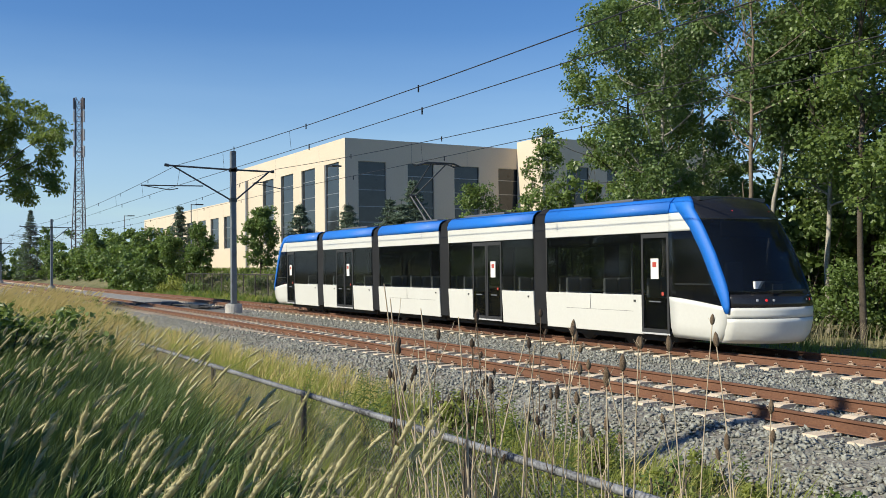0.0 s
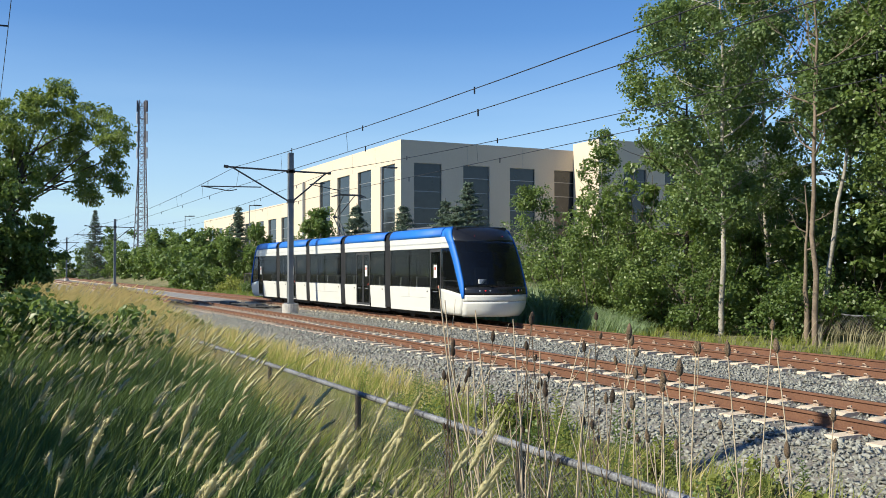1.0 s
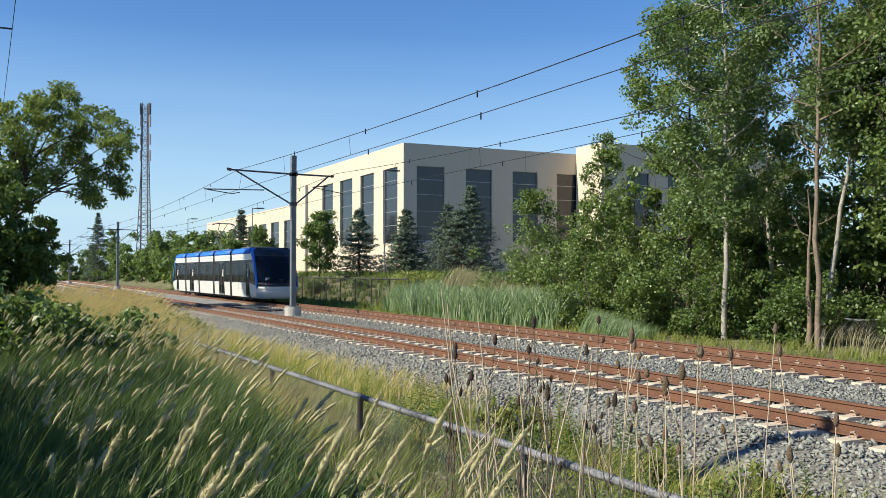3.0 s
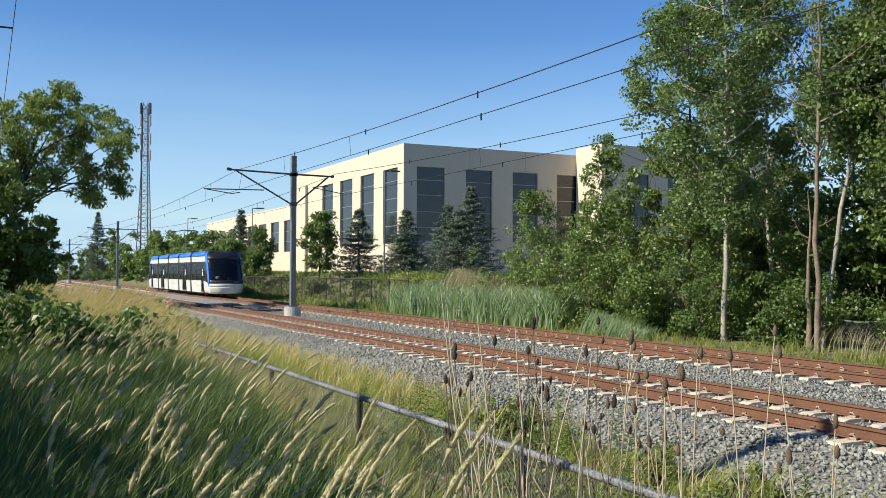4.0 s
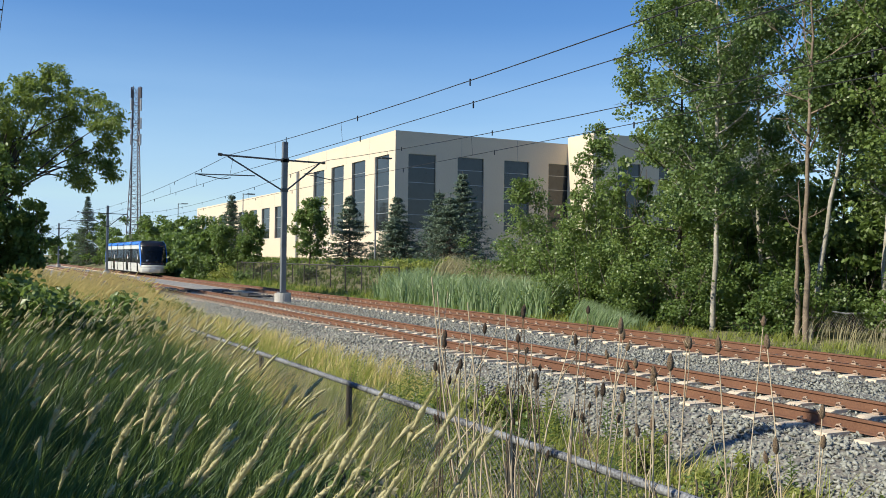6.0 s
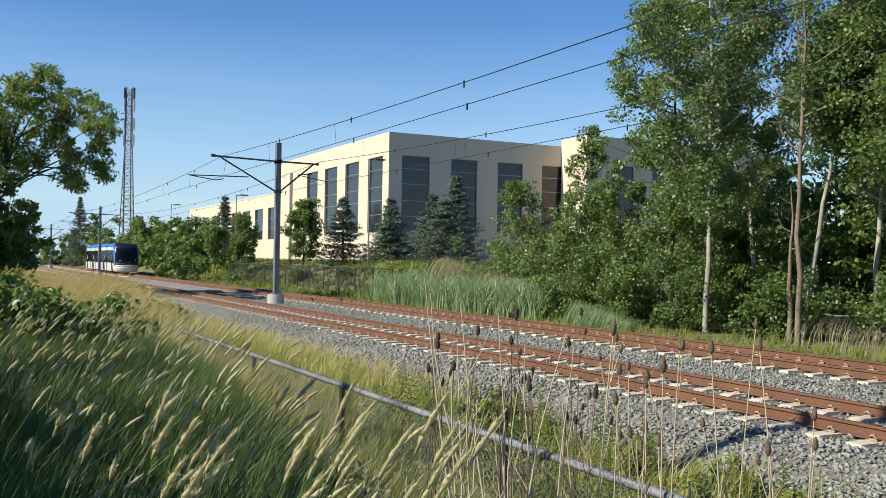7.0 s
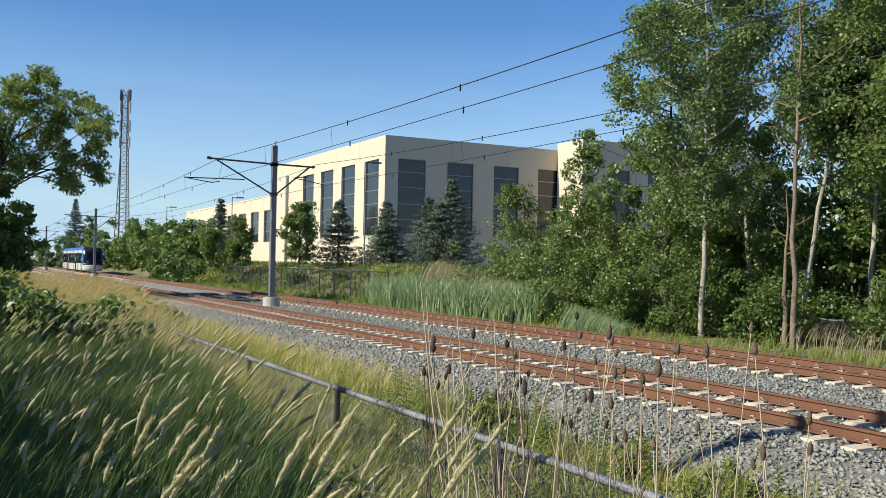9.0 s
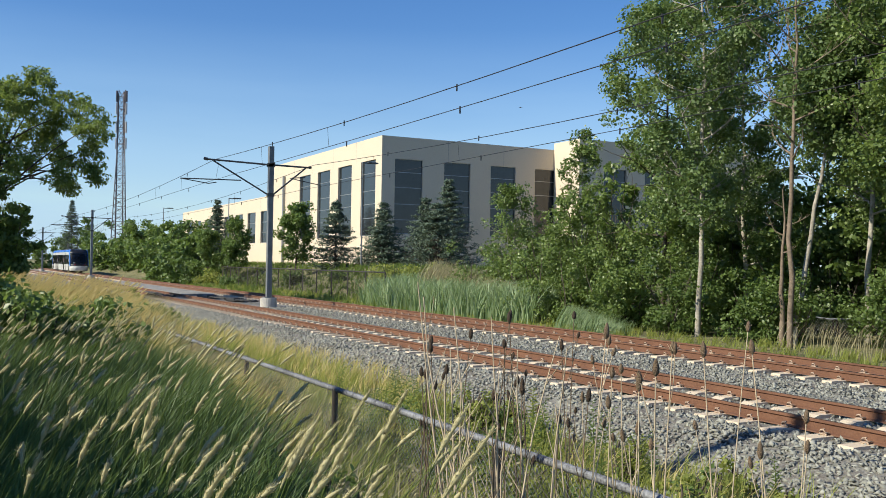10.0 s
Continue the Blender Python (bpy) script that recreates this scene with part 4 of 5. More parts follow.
def tree(name, label, x, y, z, height, radius, leaf, bark, seed, base=0.15, leaves=9000, size=0.11, limbs=26, trunk_r=0.14, lean=(0, 0), bare=False, spread=0.33, category="tree", shape="egg", droop=0.0, per=22, aspect=0.8):
    """A tapered trunk, limbs with twigs, and a crown of many single leaves."""
    rng = np.random.default_rng(seed)
    t = empty(name, x, y, z)
    tagged(t, label, category)
    k = 12
    hs = np.linspace(-0.2, height * 0.97, k)
    path = np.stack([lean[0] * hs / height + np.cumsum(rng.normal(0, (0.09 if bare else 0.045) * height / 12, k)), lean[1] * hs / height + np.cumsum(rng.normal(0, 0.035 * height / 12, k)), hs], -1)
    path[:2, :2] *= 0.3
    tube("trunk", path, np.linspace(trunk_r, trunk_r * 0.15, k), bark, t, 8)
    tips = []
    for i in range(limbs):
        pieces = []
        f = base + (0.97 - base) * (i + rng.random()) / limbs
        s = np.array([np.interp(f * height, hs, path[:, j]) for j in range(3)])
        a = i * 2.4 + rng.normal(0, 0.4)
        prof = {"egg": math.sin(math.pi * min(1, (f - base) / (1 - base) * 0.86 + 0.14)) ** 0.75, "broad": max(0.25, math.sin(math.pi * min(1, (f - base) / (1 - base) * 0.75 + 0.2))), "column": 0.9 - 0.55 * f}[shape]
        L = radius * max(0.22, prof) * rng.uniform(0.75, 1.2)
        p = limb_path(s, (math.cos(a), math.sin(a), 0.1 + 0.45 * f), L, rng, 6, 0.09, 0.16)
        r0 = trunk_r * (1 - f) * 0.5 + 0.012
        pieces.append(tube_arrays(p, np.linspace(r0, 0.006, len(p)), 5))
        tips += [p[j] for j in range(2, len(p))]
        for _ in range(4 if not bare else 3):
            j = rng.integers(1, len(p) - 1)
            q = limb_path(p[j], (p[j + 1] - p[j]) / (np.linalg.norm(p[j + 1] - p[j]) + 1e-6) + rng.normal(0, 0.7, 3), L * rng.uniform(0.25, 0.5), rng, 4)
            pieces.append(tube_arrays(q, np.linspace(r0 * 0.5, 0.004, len(q)), 4))
            tips += [q[m] for m in range(1, len(q))]
        v, q = merge(pieces)
        array_mesh("limb", v, q, bark, t)
    if not bare:
        tips = np.array(tips)
        n = max(1, leaves // per)
        pick = tips[rng.integers(0, len(tips), n)]
        pick = pick + rng.normal(0, spread * 0.5, pick.shape)
        v, f = clumps(pick, spread * rng.uniform(0.65, 1.5, n), per, size, rng, aspect, droop)
        array_mesh("crown", v, f, leaf, t)
    return t


def walnut(x, y, z, seed):
    """A spreading tree whose boughs carry separate hanging masses of feathery leaves."""
    rng = np.random.default_rng(seed)
    t = empty("walnut_tree", x, y, z)
    tagged(t, "spreading walnut tree with hanging feathery leaves", "tree")
    tube("trunk", [(0, 0, -0.2), (0.05, 0.1, 2.4), (0.0, 0.3, 4.6), (0.0, 0.9, 7.2), (0.1, 1.9, 10.6)], [0.3, 0.25, 0.2, 0.12, 0.04], M["dark_bark"], t, 9)
    # masses: along the row (y), height, radius
    masses = [(3.0, 11.7, 1.35), (1.6, 11.3, 1.2), (4.3, 10.3, 1.3), (2.6, 9.9, 1.6), (0.6, 9.7, 1.5), (-1.0, 10.4, 1.7), (-0.8, 8.2, 1.8), (5.4, 9.5, 1.1), (6.4, 8.9, 0.9), (5.9, 7.7, 0.8), (6.3, 6.7, 0.55), (3.6, 8.4, 1.0),
              (4.5, 7.6, 0.8), (4.0, 6.5, 0.75), (4.7, 6.0, 0.55), (1.0, 7.9, 1.3), (2.1, 7.2, 0.8), (-2.5, 9.0, 1.8), (-0.4, 6.4, 1.3)]
    cs, rs = [], []
    for my, mz, r in masses:
        mx = rng.normal(0, 1.2)
        end = np.array((mx, my + 0.15, mz - 0.3))
        fork = np.array((0.0, 0.3, rng.uniform(4.2, 7.5)))
        mid = fork * 0.45 + end * 0.55 + (0, 0, 0.7)
        u = np.linspace(0, 1, 7)[:, None]
        p = fork * (1 - u) ** 2 + 2 * mid * u * (1 - u) + end * u ** 2
        tube("limb", p, np.linspace(0.07, 0.012, 7), M["dark_bark"], t, 6)
        n = int(16 * r ** 1.6) + 3
        d = rng.normal(0, 1, (n, 3))
        d /= np.linalg.norm(d, axis=1)[:, None]
        cs.append(end + (0, 0, 0.3) + d * (r * rng.uniform(0.45, 0.95, n))[:, None])
        rs.append(rng.uniform(0.3, 0.55, n))
    v, f = clumps(np.concatenate(cs), np.concatenate(rs), 62, 0.23, rng, 0.42, 0.5, 0.7)
    array_mesh("crown", v, f, M["walnut"], t)


def leafy_weed(x, y, z, h, seed):
    """An upright weed: one or two stems set with narrow leaves all the way up."""
    rng = np.random.default_rng(seed)
    t = empty("leafy_weed", x, y, z)
    tagged(t, "upright green weed with narrow leaves on gravel", "weed", "weeds at the foot of the ballast")
    stems, lv, lf, k = [], [], [], 0
    for _ in range(rng.integers(1, 4)):
        p = limb_path((rng.normal(0, 0.05), rng.normal(0, 0.05), -0.03), (rng.normal(0, 0.12), rng.normal(0, 0.12), 1), h * rng.uniform(0.7, 1.0), rng, 6, 0.1, 0.05)
        stems.append(tube_arrays(p, np.linspace(0.006, 0.002, 7), 5))
        for i in range(30):
            q = 0.12 + 0.86 * i / 30
            b = np.array([np.interp(q * 6, range(7), p[:, j]) for j in range(3)])
            a = i * 2.4 + rng.normal(0, 0.3)
            L = h * rng.uniform(0.12, 0.2) * (1.15 - 0.6 * q)
            d = np.array((math.cos(a), math.sin(a), 0.55))
            side = np.array((-math.sin(a), math.cos(a), 0)) * L * 0.13
            lv += [b, b + d * L * 0.5 + side, b + d * L * 0.5 - side, b + d * L + (0, 0, -0.25 * L)]
            lf += [(k, k + 1, k + 3), (k, k + 3, k + 2)]
            k += 4
    v, f = merge(stems)
    array_mesh("stem", v, f, M["grass"], t)
    array_mesh("leaves", np.array(lv), np.array(lf), M["grass_lime"] if seed % 3 == 0 else M["weed_leaf"], t)


def bush(name, label, x, y, z, w, h, leaf, seed, leaves=5000, size=0.1, category="bush", d=None):
    """A many-stemmed shrub whose leaves fill an uneven dome."""
    rng = np.random.default_rng(seed)
    t = empty(name, x, y, z)
    tagged(t, label, category)
    d = d or w
    tips = []
    for i in range(14):
        a = rng.uniform(0, 6.28)
        p = limb_path((rng.normal(0, w * 0.12), rng.normal(0, d * 0.12), -0.1), (math.cos(a) * 0.6 * w / h, math.sin(a) * 0.6 * d / h, 1), h * rng.uniform(0.65, 1.0), rng, 7, 0.08, 0.16)
        tube("stem", p, np.linspace(0.04, 0.008, len(p)), M["dark_bark"], t, 5)
        tips += list(p[1:])
    per = 90 if w > 2 else 24
    n = leaves // per
    c = np.array(tips)[rng.integers(0, len(tips), n)] + rng.normal(0, 1, (n, 3)) * (w * 0.13, d * 0.13, h * 0.07)
    c[:, 2] = np.abs(c[:, 2])
    v, f = clumps(c, min(0.8, 0.04 + 0.11 * w) * rng.uniform(0.6, 1.4, n), per, size, rng)
    array_mesh("foliage", v, f, leaf, t)
    return t


def spruce(x, y, z, h, r, seed, label="blue-green spruce tree with tiered drooping branches"):
    rng = np.random.default_rng(seed)
    t = empty("spruce_tree", x, y, z)
    tagged(t, label, "tree", "spruces by the office")
    tube("trunk", [(0, 0, -0.2), (0, 0, h)], [0.13, 0.015], M["dark_bark"], t, 7)
    cs = []
    tiers = int(h * 2.1)
    for i in range(tiers):
        pieces = []
        f = (i + 0.5) / tiers
        L0 = r * (1 - f) ** 1.05 + 0.08
        nb = 14
        for k in range(nb):
            a = k * 6.283 / nb + i * 0.7 + rng.normal(0, 0.12)
            L = L0 * rng.uniform(0.6, 1.18)
            s = np.linspace(0, 1, 5)
            droop = -0.22 * L * np.sin(s * 2.2) + 0.1 * L * s ** 3
            p = np.stack([np.cos(a) * L * s, np.sin(a) * L * s, 0.25 + f * (h - 0.5) + droop + rng.normal(0, 0.1)], -1)
            pieces.append(tube_arrays(p, np.linspace(0.03, 0.006, 5), 4))
            for q in (0.35, 0.55, 0.75, 0.92, 1.0):
                cs.append([np.interp(q, s, p[:, j]) for j in range(3)])
        v, q = merge(pieces)
        array_mesh("branch_whorl", v, q, M["dark_bark"], t)
    v, f = clumps(np.array(cs), np.full(len(cs), 0.3), 13, 0.21, rng, 0.4, 0.1, 0.2, 1.1, 0.35)
    array_mesh("needles", v, f, M["spruce"], t)


def blades(name, label, xy, h, w, mat, seed, lean=0.35, wind=(0.25, 0.1), seg=3, z_of=None):
    """Many bent, tapering blades of grass in one mesh."""
    rng = np.random.default_rng(seed)
    n = len(xy)
    x, y = xy[:, 0], xy[:, 1]
    z = (z_of or ground_z)(x, y)
    hh = h * rng.uniform(0.55, 1.15, n)
    a = rng.uniform(0, 6.283, n)
    bx = np.cos(a) * lean * rng.random(n) + wind[0] * rng.uniform(0.5, 1.3, n)
    by = np.sin(a) * lean * rng.random(n) + wind[1] * rng.uniform(0.5, 1.3, n)
    face = rng.uniform(0, 6.283, n)
    sx, sy = np.cos(face) * w * 0.5, np.sin(face) * w * 0.5
    rows = []
    for k in range(seg + 1):
        s = k / seg
        cx, cy, cz = x + bx * hh * s ** 1.8, y + by * hh * s ** 1.8, z - 0.03 + hh * (s - 0.18 * s ** 3)
        taper = (1 - s) ** 0.6 if k < seg else 0.03
        rows += [np.stack([cx - sx * taper, cy - sy * taper, cz], -1), np.stack([cx + sx * taper, cy + sy * taper, cz], -1)]
    v = np.stack(rows, 1)
    q = np.array([[2 * k, 2 * k + 1, 2 * k + 3, 2 * k + 2] for k in range(seg)])
    f = q[None] + (np.arange(n) * 2 * (seg + 1))[:, None, None]
    ob = array_mesh(name, v.reshape(-1, 3), f.reshape(-1, 4), mat)
    tagged(ob, label, "grass", kind="stuff")
    return ob


def seed_heads(name, label, xy, h, mat_head, mat_stem, seed, length=0.11, r=0.011, wind=(0.3, 0.12)):
    """Thin bent stems that end in spindle-shaped, bristly seed heads."""
    rng = np.random.default_rng(seed)
    stems, heads, fuzz, ways, rads = [], [], [], [], []
    for x, y in xy:
        z = float(ground_z(x, y))
        H = h * rng.uniform(0.8, 1.15)
        bx, by = wind[0] * rng.uniform(0.5, 1.5) + rng.normal(0, 0.08), wind[1] * rng.uniform(0.3, 1.5) + rng.normal(0, 0.08)
        s = np.linspace(0, 1, 6)
        p = np.stack([x + bx * H * s ** 2.2, y + by * H * s ** 2.2, z + H * (s - 0.12 * s ** 3)], -1)
        stems.append(tube_arrays(p, 0.0022, 3))
        d = p[-1] - p[-2]
        d = d / np.linalg.norm(d) + (0.1 * rng.random(), 0.15 * rng.random(), 0.15)
        d /= np.linalg.norm(d)
        L = length * rng.uniform(0.7, 1.3)
        t = np.linspace(0, 1, 9)
        rad = r * np.array([0.15, 0.75, 0.95, 1.1, 0.85, 1.0, 0.75, 0.55, 0.08]) * rng.uniform(0.8, 1.2, 9)
        hp = p[-1] + d * (t * L)[:, None] + np.stack([0.012 * t ** 2, 0.02 * t ** 2, -0.01 * t ** 2], -1) * L * 4
        heads.append(tube_arrays(hp, rad * 0.7, 5))
        fuzz.append(np.repeat(hp[1:-1], 5, axis=0))
        ways.append(np.repeat(d[None], 35, axis=0))
        rads.append(np.repeat(rad[1:-1], 5))
    v, f = merge(stems)
    a = array_mesh(name + "_stems", v, f, mat_stem)
    hv, hf = merge(heads)
    c, w, rr = np.concatenate(fuzz), np.concatenate(ways), np.concatenate(rads)
    out = np.cross(w, rng.normal(0, 1, w.shape))
    out /= np.linalg.norm(out, axis=1)[:, None]
    side = np.cross(w, out)
    tip = c + out * (rr * rng.uniform(1.0, 1.9, len(rr)))[:, None] + w * (length * rng.uniform(0.05, 0.14, len(rr)))[:, None]
    q = rr[:, None] * 0.45
    bv = np.stack([c - side * q, c + side * q, tip + side * q * 0.3, tip - side * q * 0.3], 1).reshape(-1, 3)
    bf = np.arange(len(bv)).reshape(-1, 4)
    v, f = merge([(hv, hf), (bv, bf)])
    b = array_mesh(name, v, f, mat_head)
    tagged(a, "thin green grass stems", "grass", kind="stuff")
    tagged(b, label, "grass", kind="stuff")


def scatter(n, x0, x1, y0, y1, seed, power=1.0, keep=None, tuft=1):
    """Points for plants, in tufts of several."""
    rng = np.random.default_rng(seed)
    m = -(-n // tuft)
    x = np.repeat(x1 - (x1 - x0) * rng.random(m) ** power, tuft)
    y = np.repeat(y0 + (y1 - y0) * rng.random(m), tuft)
    if tuft > 1:
        x, y = x + rng.normal(0, 0.055, len(x)), y + rng.normal(0, 0.055, len(y))
    xy = np.stack([x, y], -1)
    return xy[keep(x, y, rng)] if keep else xy


def patchy(x, y, s=1.0, seed=0.0):
    return np.sin(x * 1.1 * s + seed) * np.sin(y * 1.7 * s + seed * 2) + 0.6 * np.sin(x * 2.7 * s + y * 1.9 * s + seed)


def teasel(x, y, top, seed):
    """A tall dry stem with spiny brown egg-shaped heads."""
    rng = np.random.default_rng(seed)
    z = float(ground_z(x, y))
    h = top - z
    t = empty("teasel", x, y, z)
    # right of the view, heads and stems take paler colours that imitate sun on them
    tagged(t, "tall teasel with bristly egg-shaped heads in sunlit tan" if -x < 1.35 * y else "tall dry teasel with brown bristly egg-shaped heads", "teasel", "teasels along the ditch")
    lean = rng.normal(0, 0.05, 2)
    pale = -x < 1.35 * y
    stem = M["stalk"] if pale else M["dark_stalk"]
    s = np.linspace(0, 1, 7)
    p = np.stack([lean[0] * h * s ** 1.5, lean[1] * h * s ** 1.5, h * s], -1)
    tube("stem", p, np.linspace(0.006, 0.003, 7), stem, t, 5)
    ends = [(p[-1], (lean[0], lean[1], 1.0), 1.0)]
    for k in range(rng.integers(0, 3)):
        j = rng.integers(3, 6)
        a = rng.uniform(0, 6.28)
        q = limb_path(p[j], (math.cos(a) * 0.6, math.sin(a) * 0.6, 1), h * rng.uniform(0.12, 0.25), rng, 4, 0.3, 0.05)
        tube("side_stem", q, 0.003, stem, t, 4)
        ends.append((q[-1], q[-1] - q[-2], 0.75))
    for e, d, k in ends:
        d = np.array(d) / np.linalg.norm(d)
        L = 0.075 * k * rng.uniform(0.85, 1.2)
        u = np.linspace(0, 1, 8)
        hp = np.array(e) + d * (u * L)[:, None]
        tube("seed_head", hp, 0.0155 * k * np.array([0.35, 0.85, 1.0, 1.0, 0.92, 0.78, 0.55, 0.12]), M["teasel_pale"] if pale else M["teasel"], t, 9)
        tube("bract", [hp[0], hp[0] + (0.02, 0.015, 0.05)], [0.002, 0.0008], stem, t, 3)
        tube("bract", [hp[0], hp[0] + (-0.025, -0.01, 0.045)], [0.002, 0.0008], stem, t, 3)


def grass_stem(x, y, h, seed):
    """One tall grass stem with a bristly head; it sways about its foot."""
    rng = np.random.default_rng(seed)
    z = float(ground_z(x, y))
    t = empty("tall_grass_stem", x, y, z)
    tagged(t, "tall green grass stem with a pale bristly seed head", "grass stem", "swaying stems near the path")
    bx, by = 0.08 + rng.normal(0, 0.05), 0.17 + rng.normal(0, 0.06)
    s = np.linspace(0, 1, 8)
    p = np.stack([bx * h * s ** 2, by * h * s ** 2, h * (s - 0.05 * s ** 3)], -1)
    tube("stem", p, np.linspace(0.0028, 0.0015, 8), M["grass"], t, 5)
    w = p[-1] - p[-2]
    w = w / np.linalg.norm(w) + (0.05, 0.1 * rng.random(), 0)
    w /= np.linalg.norm(w)
    L = rng.uniform(0.10, 0.17)
    u = np.linspace(0, 1, 16)
    lobes = 0.75 + 0.3 * np.sin(u * rng.uniform(14, 20) + rng.uniform(0, 6))
    rad = 0.011 * np.sin(np.clip(u, 0.02, 0.985) * math.pi) ** 0.55 * lobes
    c = p[-1] + w * (u * L)[:, None] + np.stack([0.05 * u ** 2, 0.08 * u ** 2, -0.03 * u ** 2], -1) * L
    core = tube_arrays(c, rad * 0.75, 7)
    n = 190
    q = rng.uniform(0.02, 0.97, n)
    base = np.stack([np.interp(q, u, c[:, k]) for k in range(3)], -1)
    out = np.cross(np.repeat(w[None], n, axis=0), rng.normal(0, 1, (n, 3)))
    out /= np.linalg.norm(out, axis=1)[:, None]
    side = np.cross(w, out) * 0.0014
    r = np.interp(q, u, rad)[:, None]
    tip = base + out * r * rng.uniform(1.0, 1.6, (n, 1)) + w * rng.uniform(0.006, 0.014, (n, 1))
    base = base + out * r * 0.5
    bv = np.stack([base - side, base + side, tip + side * 0.3, tip - side * 0.3], 1).reshape(-1, 3)
    v, f = merge([core, (bv, np.arange(len(bv)).reshape(-1, 4))])
    array_mesh("seed_head", v, f, M["seed"], t)
    for k in range(2):
        a = rng.uniform(0, 6.28)
        b = p[2 + k]
        lv = [b, b + (0.10 * math.cos(a), 0.10 * math.sin(a), 0.14), b + (0.24 * math.cos(a), 0.24 * math.sin(a), 0.10)]
        tube("leaf_blade", lv, [0.003, 0.005, 0.0006], M["grass"], t, 4)
    return t


M["weed_leaf"] = leaf_material("weed_leaf", (0.15, 0.22, 0.06), (0.07, 0.115, 0.03), (0.24, 0.34, 0.07), 0.3, 0.5)
M["dark_stalk"] = material("dry_dark_stem", (0.14, 0.10, 0.065), 0.85, scale=10, fine=60, amount=0.6)


def dead_stalk(x, y, h, seed):
    rng = np.random.default_rng(seed)
    z = float(ground_z(x, y))
    pieces = []
    p = limb_path((0, 0, 0), (rng.normal(0, 0.1), rng.normal(0, 0.1), 1), h, rng, 6, 0.03, 0.04)
    pieces.append(tube_arrays(p, np.linspace(0.008, 0.003, 7), 4))
    for _ in range(3):
        j = rng.integers(2, 6)
        q = limb_path(p[j], (rng.normal(0, 0.35), rng.normal(0, 0.35), 1), h * rng.uniform(0.15, 0.35), rng, 4, 0.1, 0.08)
        pieces.append(tube_arrays(q, np.linspace(0.0035, 0.0012, 5), 3))
    v, f = merge(pieces)
    ob = array_mesh("dead_stalk", v, f, M["stalk"])
    ob.matrix_world = pose(x, y, z)
    tagged(ob, "pale bleached dead weed stalk", "weed", "dead stalks in the ditch")


# ---- put it together ----
build_ground()
build_bed()
near_track = build_track("track_near", NEAR_Y)
far_track = build_track("track_far", FAR_Y)
for px in POLES:
    build_line_pole(px)
build_wires()
tram = build_tram()
build_office()
lamp_post(-70.3, 29.5, 1.2, 9.2, 1.0)
lamp_post(-103.0, 27.0, 1.2, 8.0, 1.0)
lamp_post(-135.0, 26.0, 1.2, 8.4, 1.0)
build_tower()
chain_link("ditch_fence", "low weathered chain-link fence with a grey pipe rail", (-19.6, 3.62), (4.06, 3.78), 1.16, 3.38, M["pipe"], M["post"], 0.03, 0.07, mesh_r=0.002, level=0.6)
chain_link("bank_fence", "black chain-link fence on the grassy bank", (-88.0, 22.6), (-49.0, 22.1), 1.6, 3.0, M["post"], M["post"], 0.04, 0.14, mesh_r=0.004, level=1.5)
chain_link("wood_fence", "grey chain-link fence at the foot of the trees", (-24.0, 27.5), (-8.0, 26.0), 0.75, 3.0, M["galv"], M["galv"], 0.03, 0.12, mesh_r=0.004)
crossing = part("track_slab", box(-96.0, -60.0, 12.75, 14.9, -0.3, -0.1, 0.03), M["slab"])
tagged(crossing, "pale concrete slab between the two tracks", "slab", kind="structure")



def switch_gear(x, y, length, seed):
    """A low black case with a lid and loops of black cable beside it."""
    rng = np.random.default_rng(seed)
    g = empty("switch_machine", x, y, -0.24)
    tagged(g, "low black switch machine with looped cables between the rails", "switch machine")
    part("case", box(-length / 2, length / 2, -0.32, 0.32, 0.0, 0.16, 0.03), M["rubber"], g)
    part("lid", box(-length / 2 + 0.1, length / 2 - 0.1, -0.27, 0.27, 0.16, 0.2, 0.015), M["rubber"], g)
    for k in range(5):
        u = np.linspace(0, 1, 14)
        p = np.stack([length * (0.35 + 0.12 * k + 0.9 * u), 0.35 * np.sin(u * 6.28 + k) + 0.1 * k - 0.2, 0.05 + 0.10 * np.abs(np.sin(u * 9 + k)) + rng.normal(0, 0.01, 14)], -1)
        tube("cable", p, 0.035, M["rubber"], g, 6)


switch_gear(-57.0, 13.7, 2.6, 1)
switch_gear(-51.8, 14.0, 2.0, 2)
switch_gear(-61.0, NEAR_Y, 3.2, 3)

# the wood beside the tracks
POPLARS = [(-24.7, 23.3, 15.5, 3.3, 11, "pale_bark"), (-29.0, 25.5, 13.5, 3.2, 12, "dark_bark"), (-21.3, 24.3, 10.5, 2.0, 13, "pale_bark"), (-27.5, 28.5, 16.5, 3.8, 14, "pale_bark"),
           (-16.9, 23.7, 15.5, 3.2, 15, "dark_bark"), (-22.5, 32.0, 17.0, 4.2, 16, "dark_bark"), (-32.0, 31.5, 13.0, 3.6, 17, "dark_bark"), (-12.6, 26.5, 16.0, 3.6, 18, "dark_bark"),
           (-18.3, 30.5, 17.5, 4.4, 19, "dark_bark"), (-26.0, 36.0, 17.0, 4.2, 20, "dark_bark"), (-20.6, 27.0, 14.0, 3.0, 21, "pale_bark"), (-14.0, 31.0, 17.0, 4.2, 22, "dark_bark"), (-20.0, 38.0, 18.0, 4.6, 23, "dark_bark"), (-33.0, 40.0, 14.0, 4.2, 24, "dark_bark"), (-14.5, 37.0, 18.0, 4.6, 25, "dark_bark")]
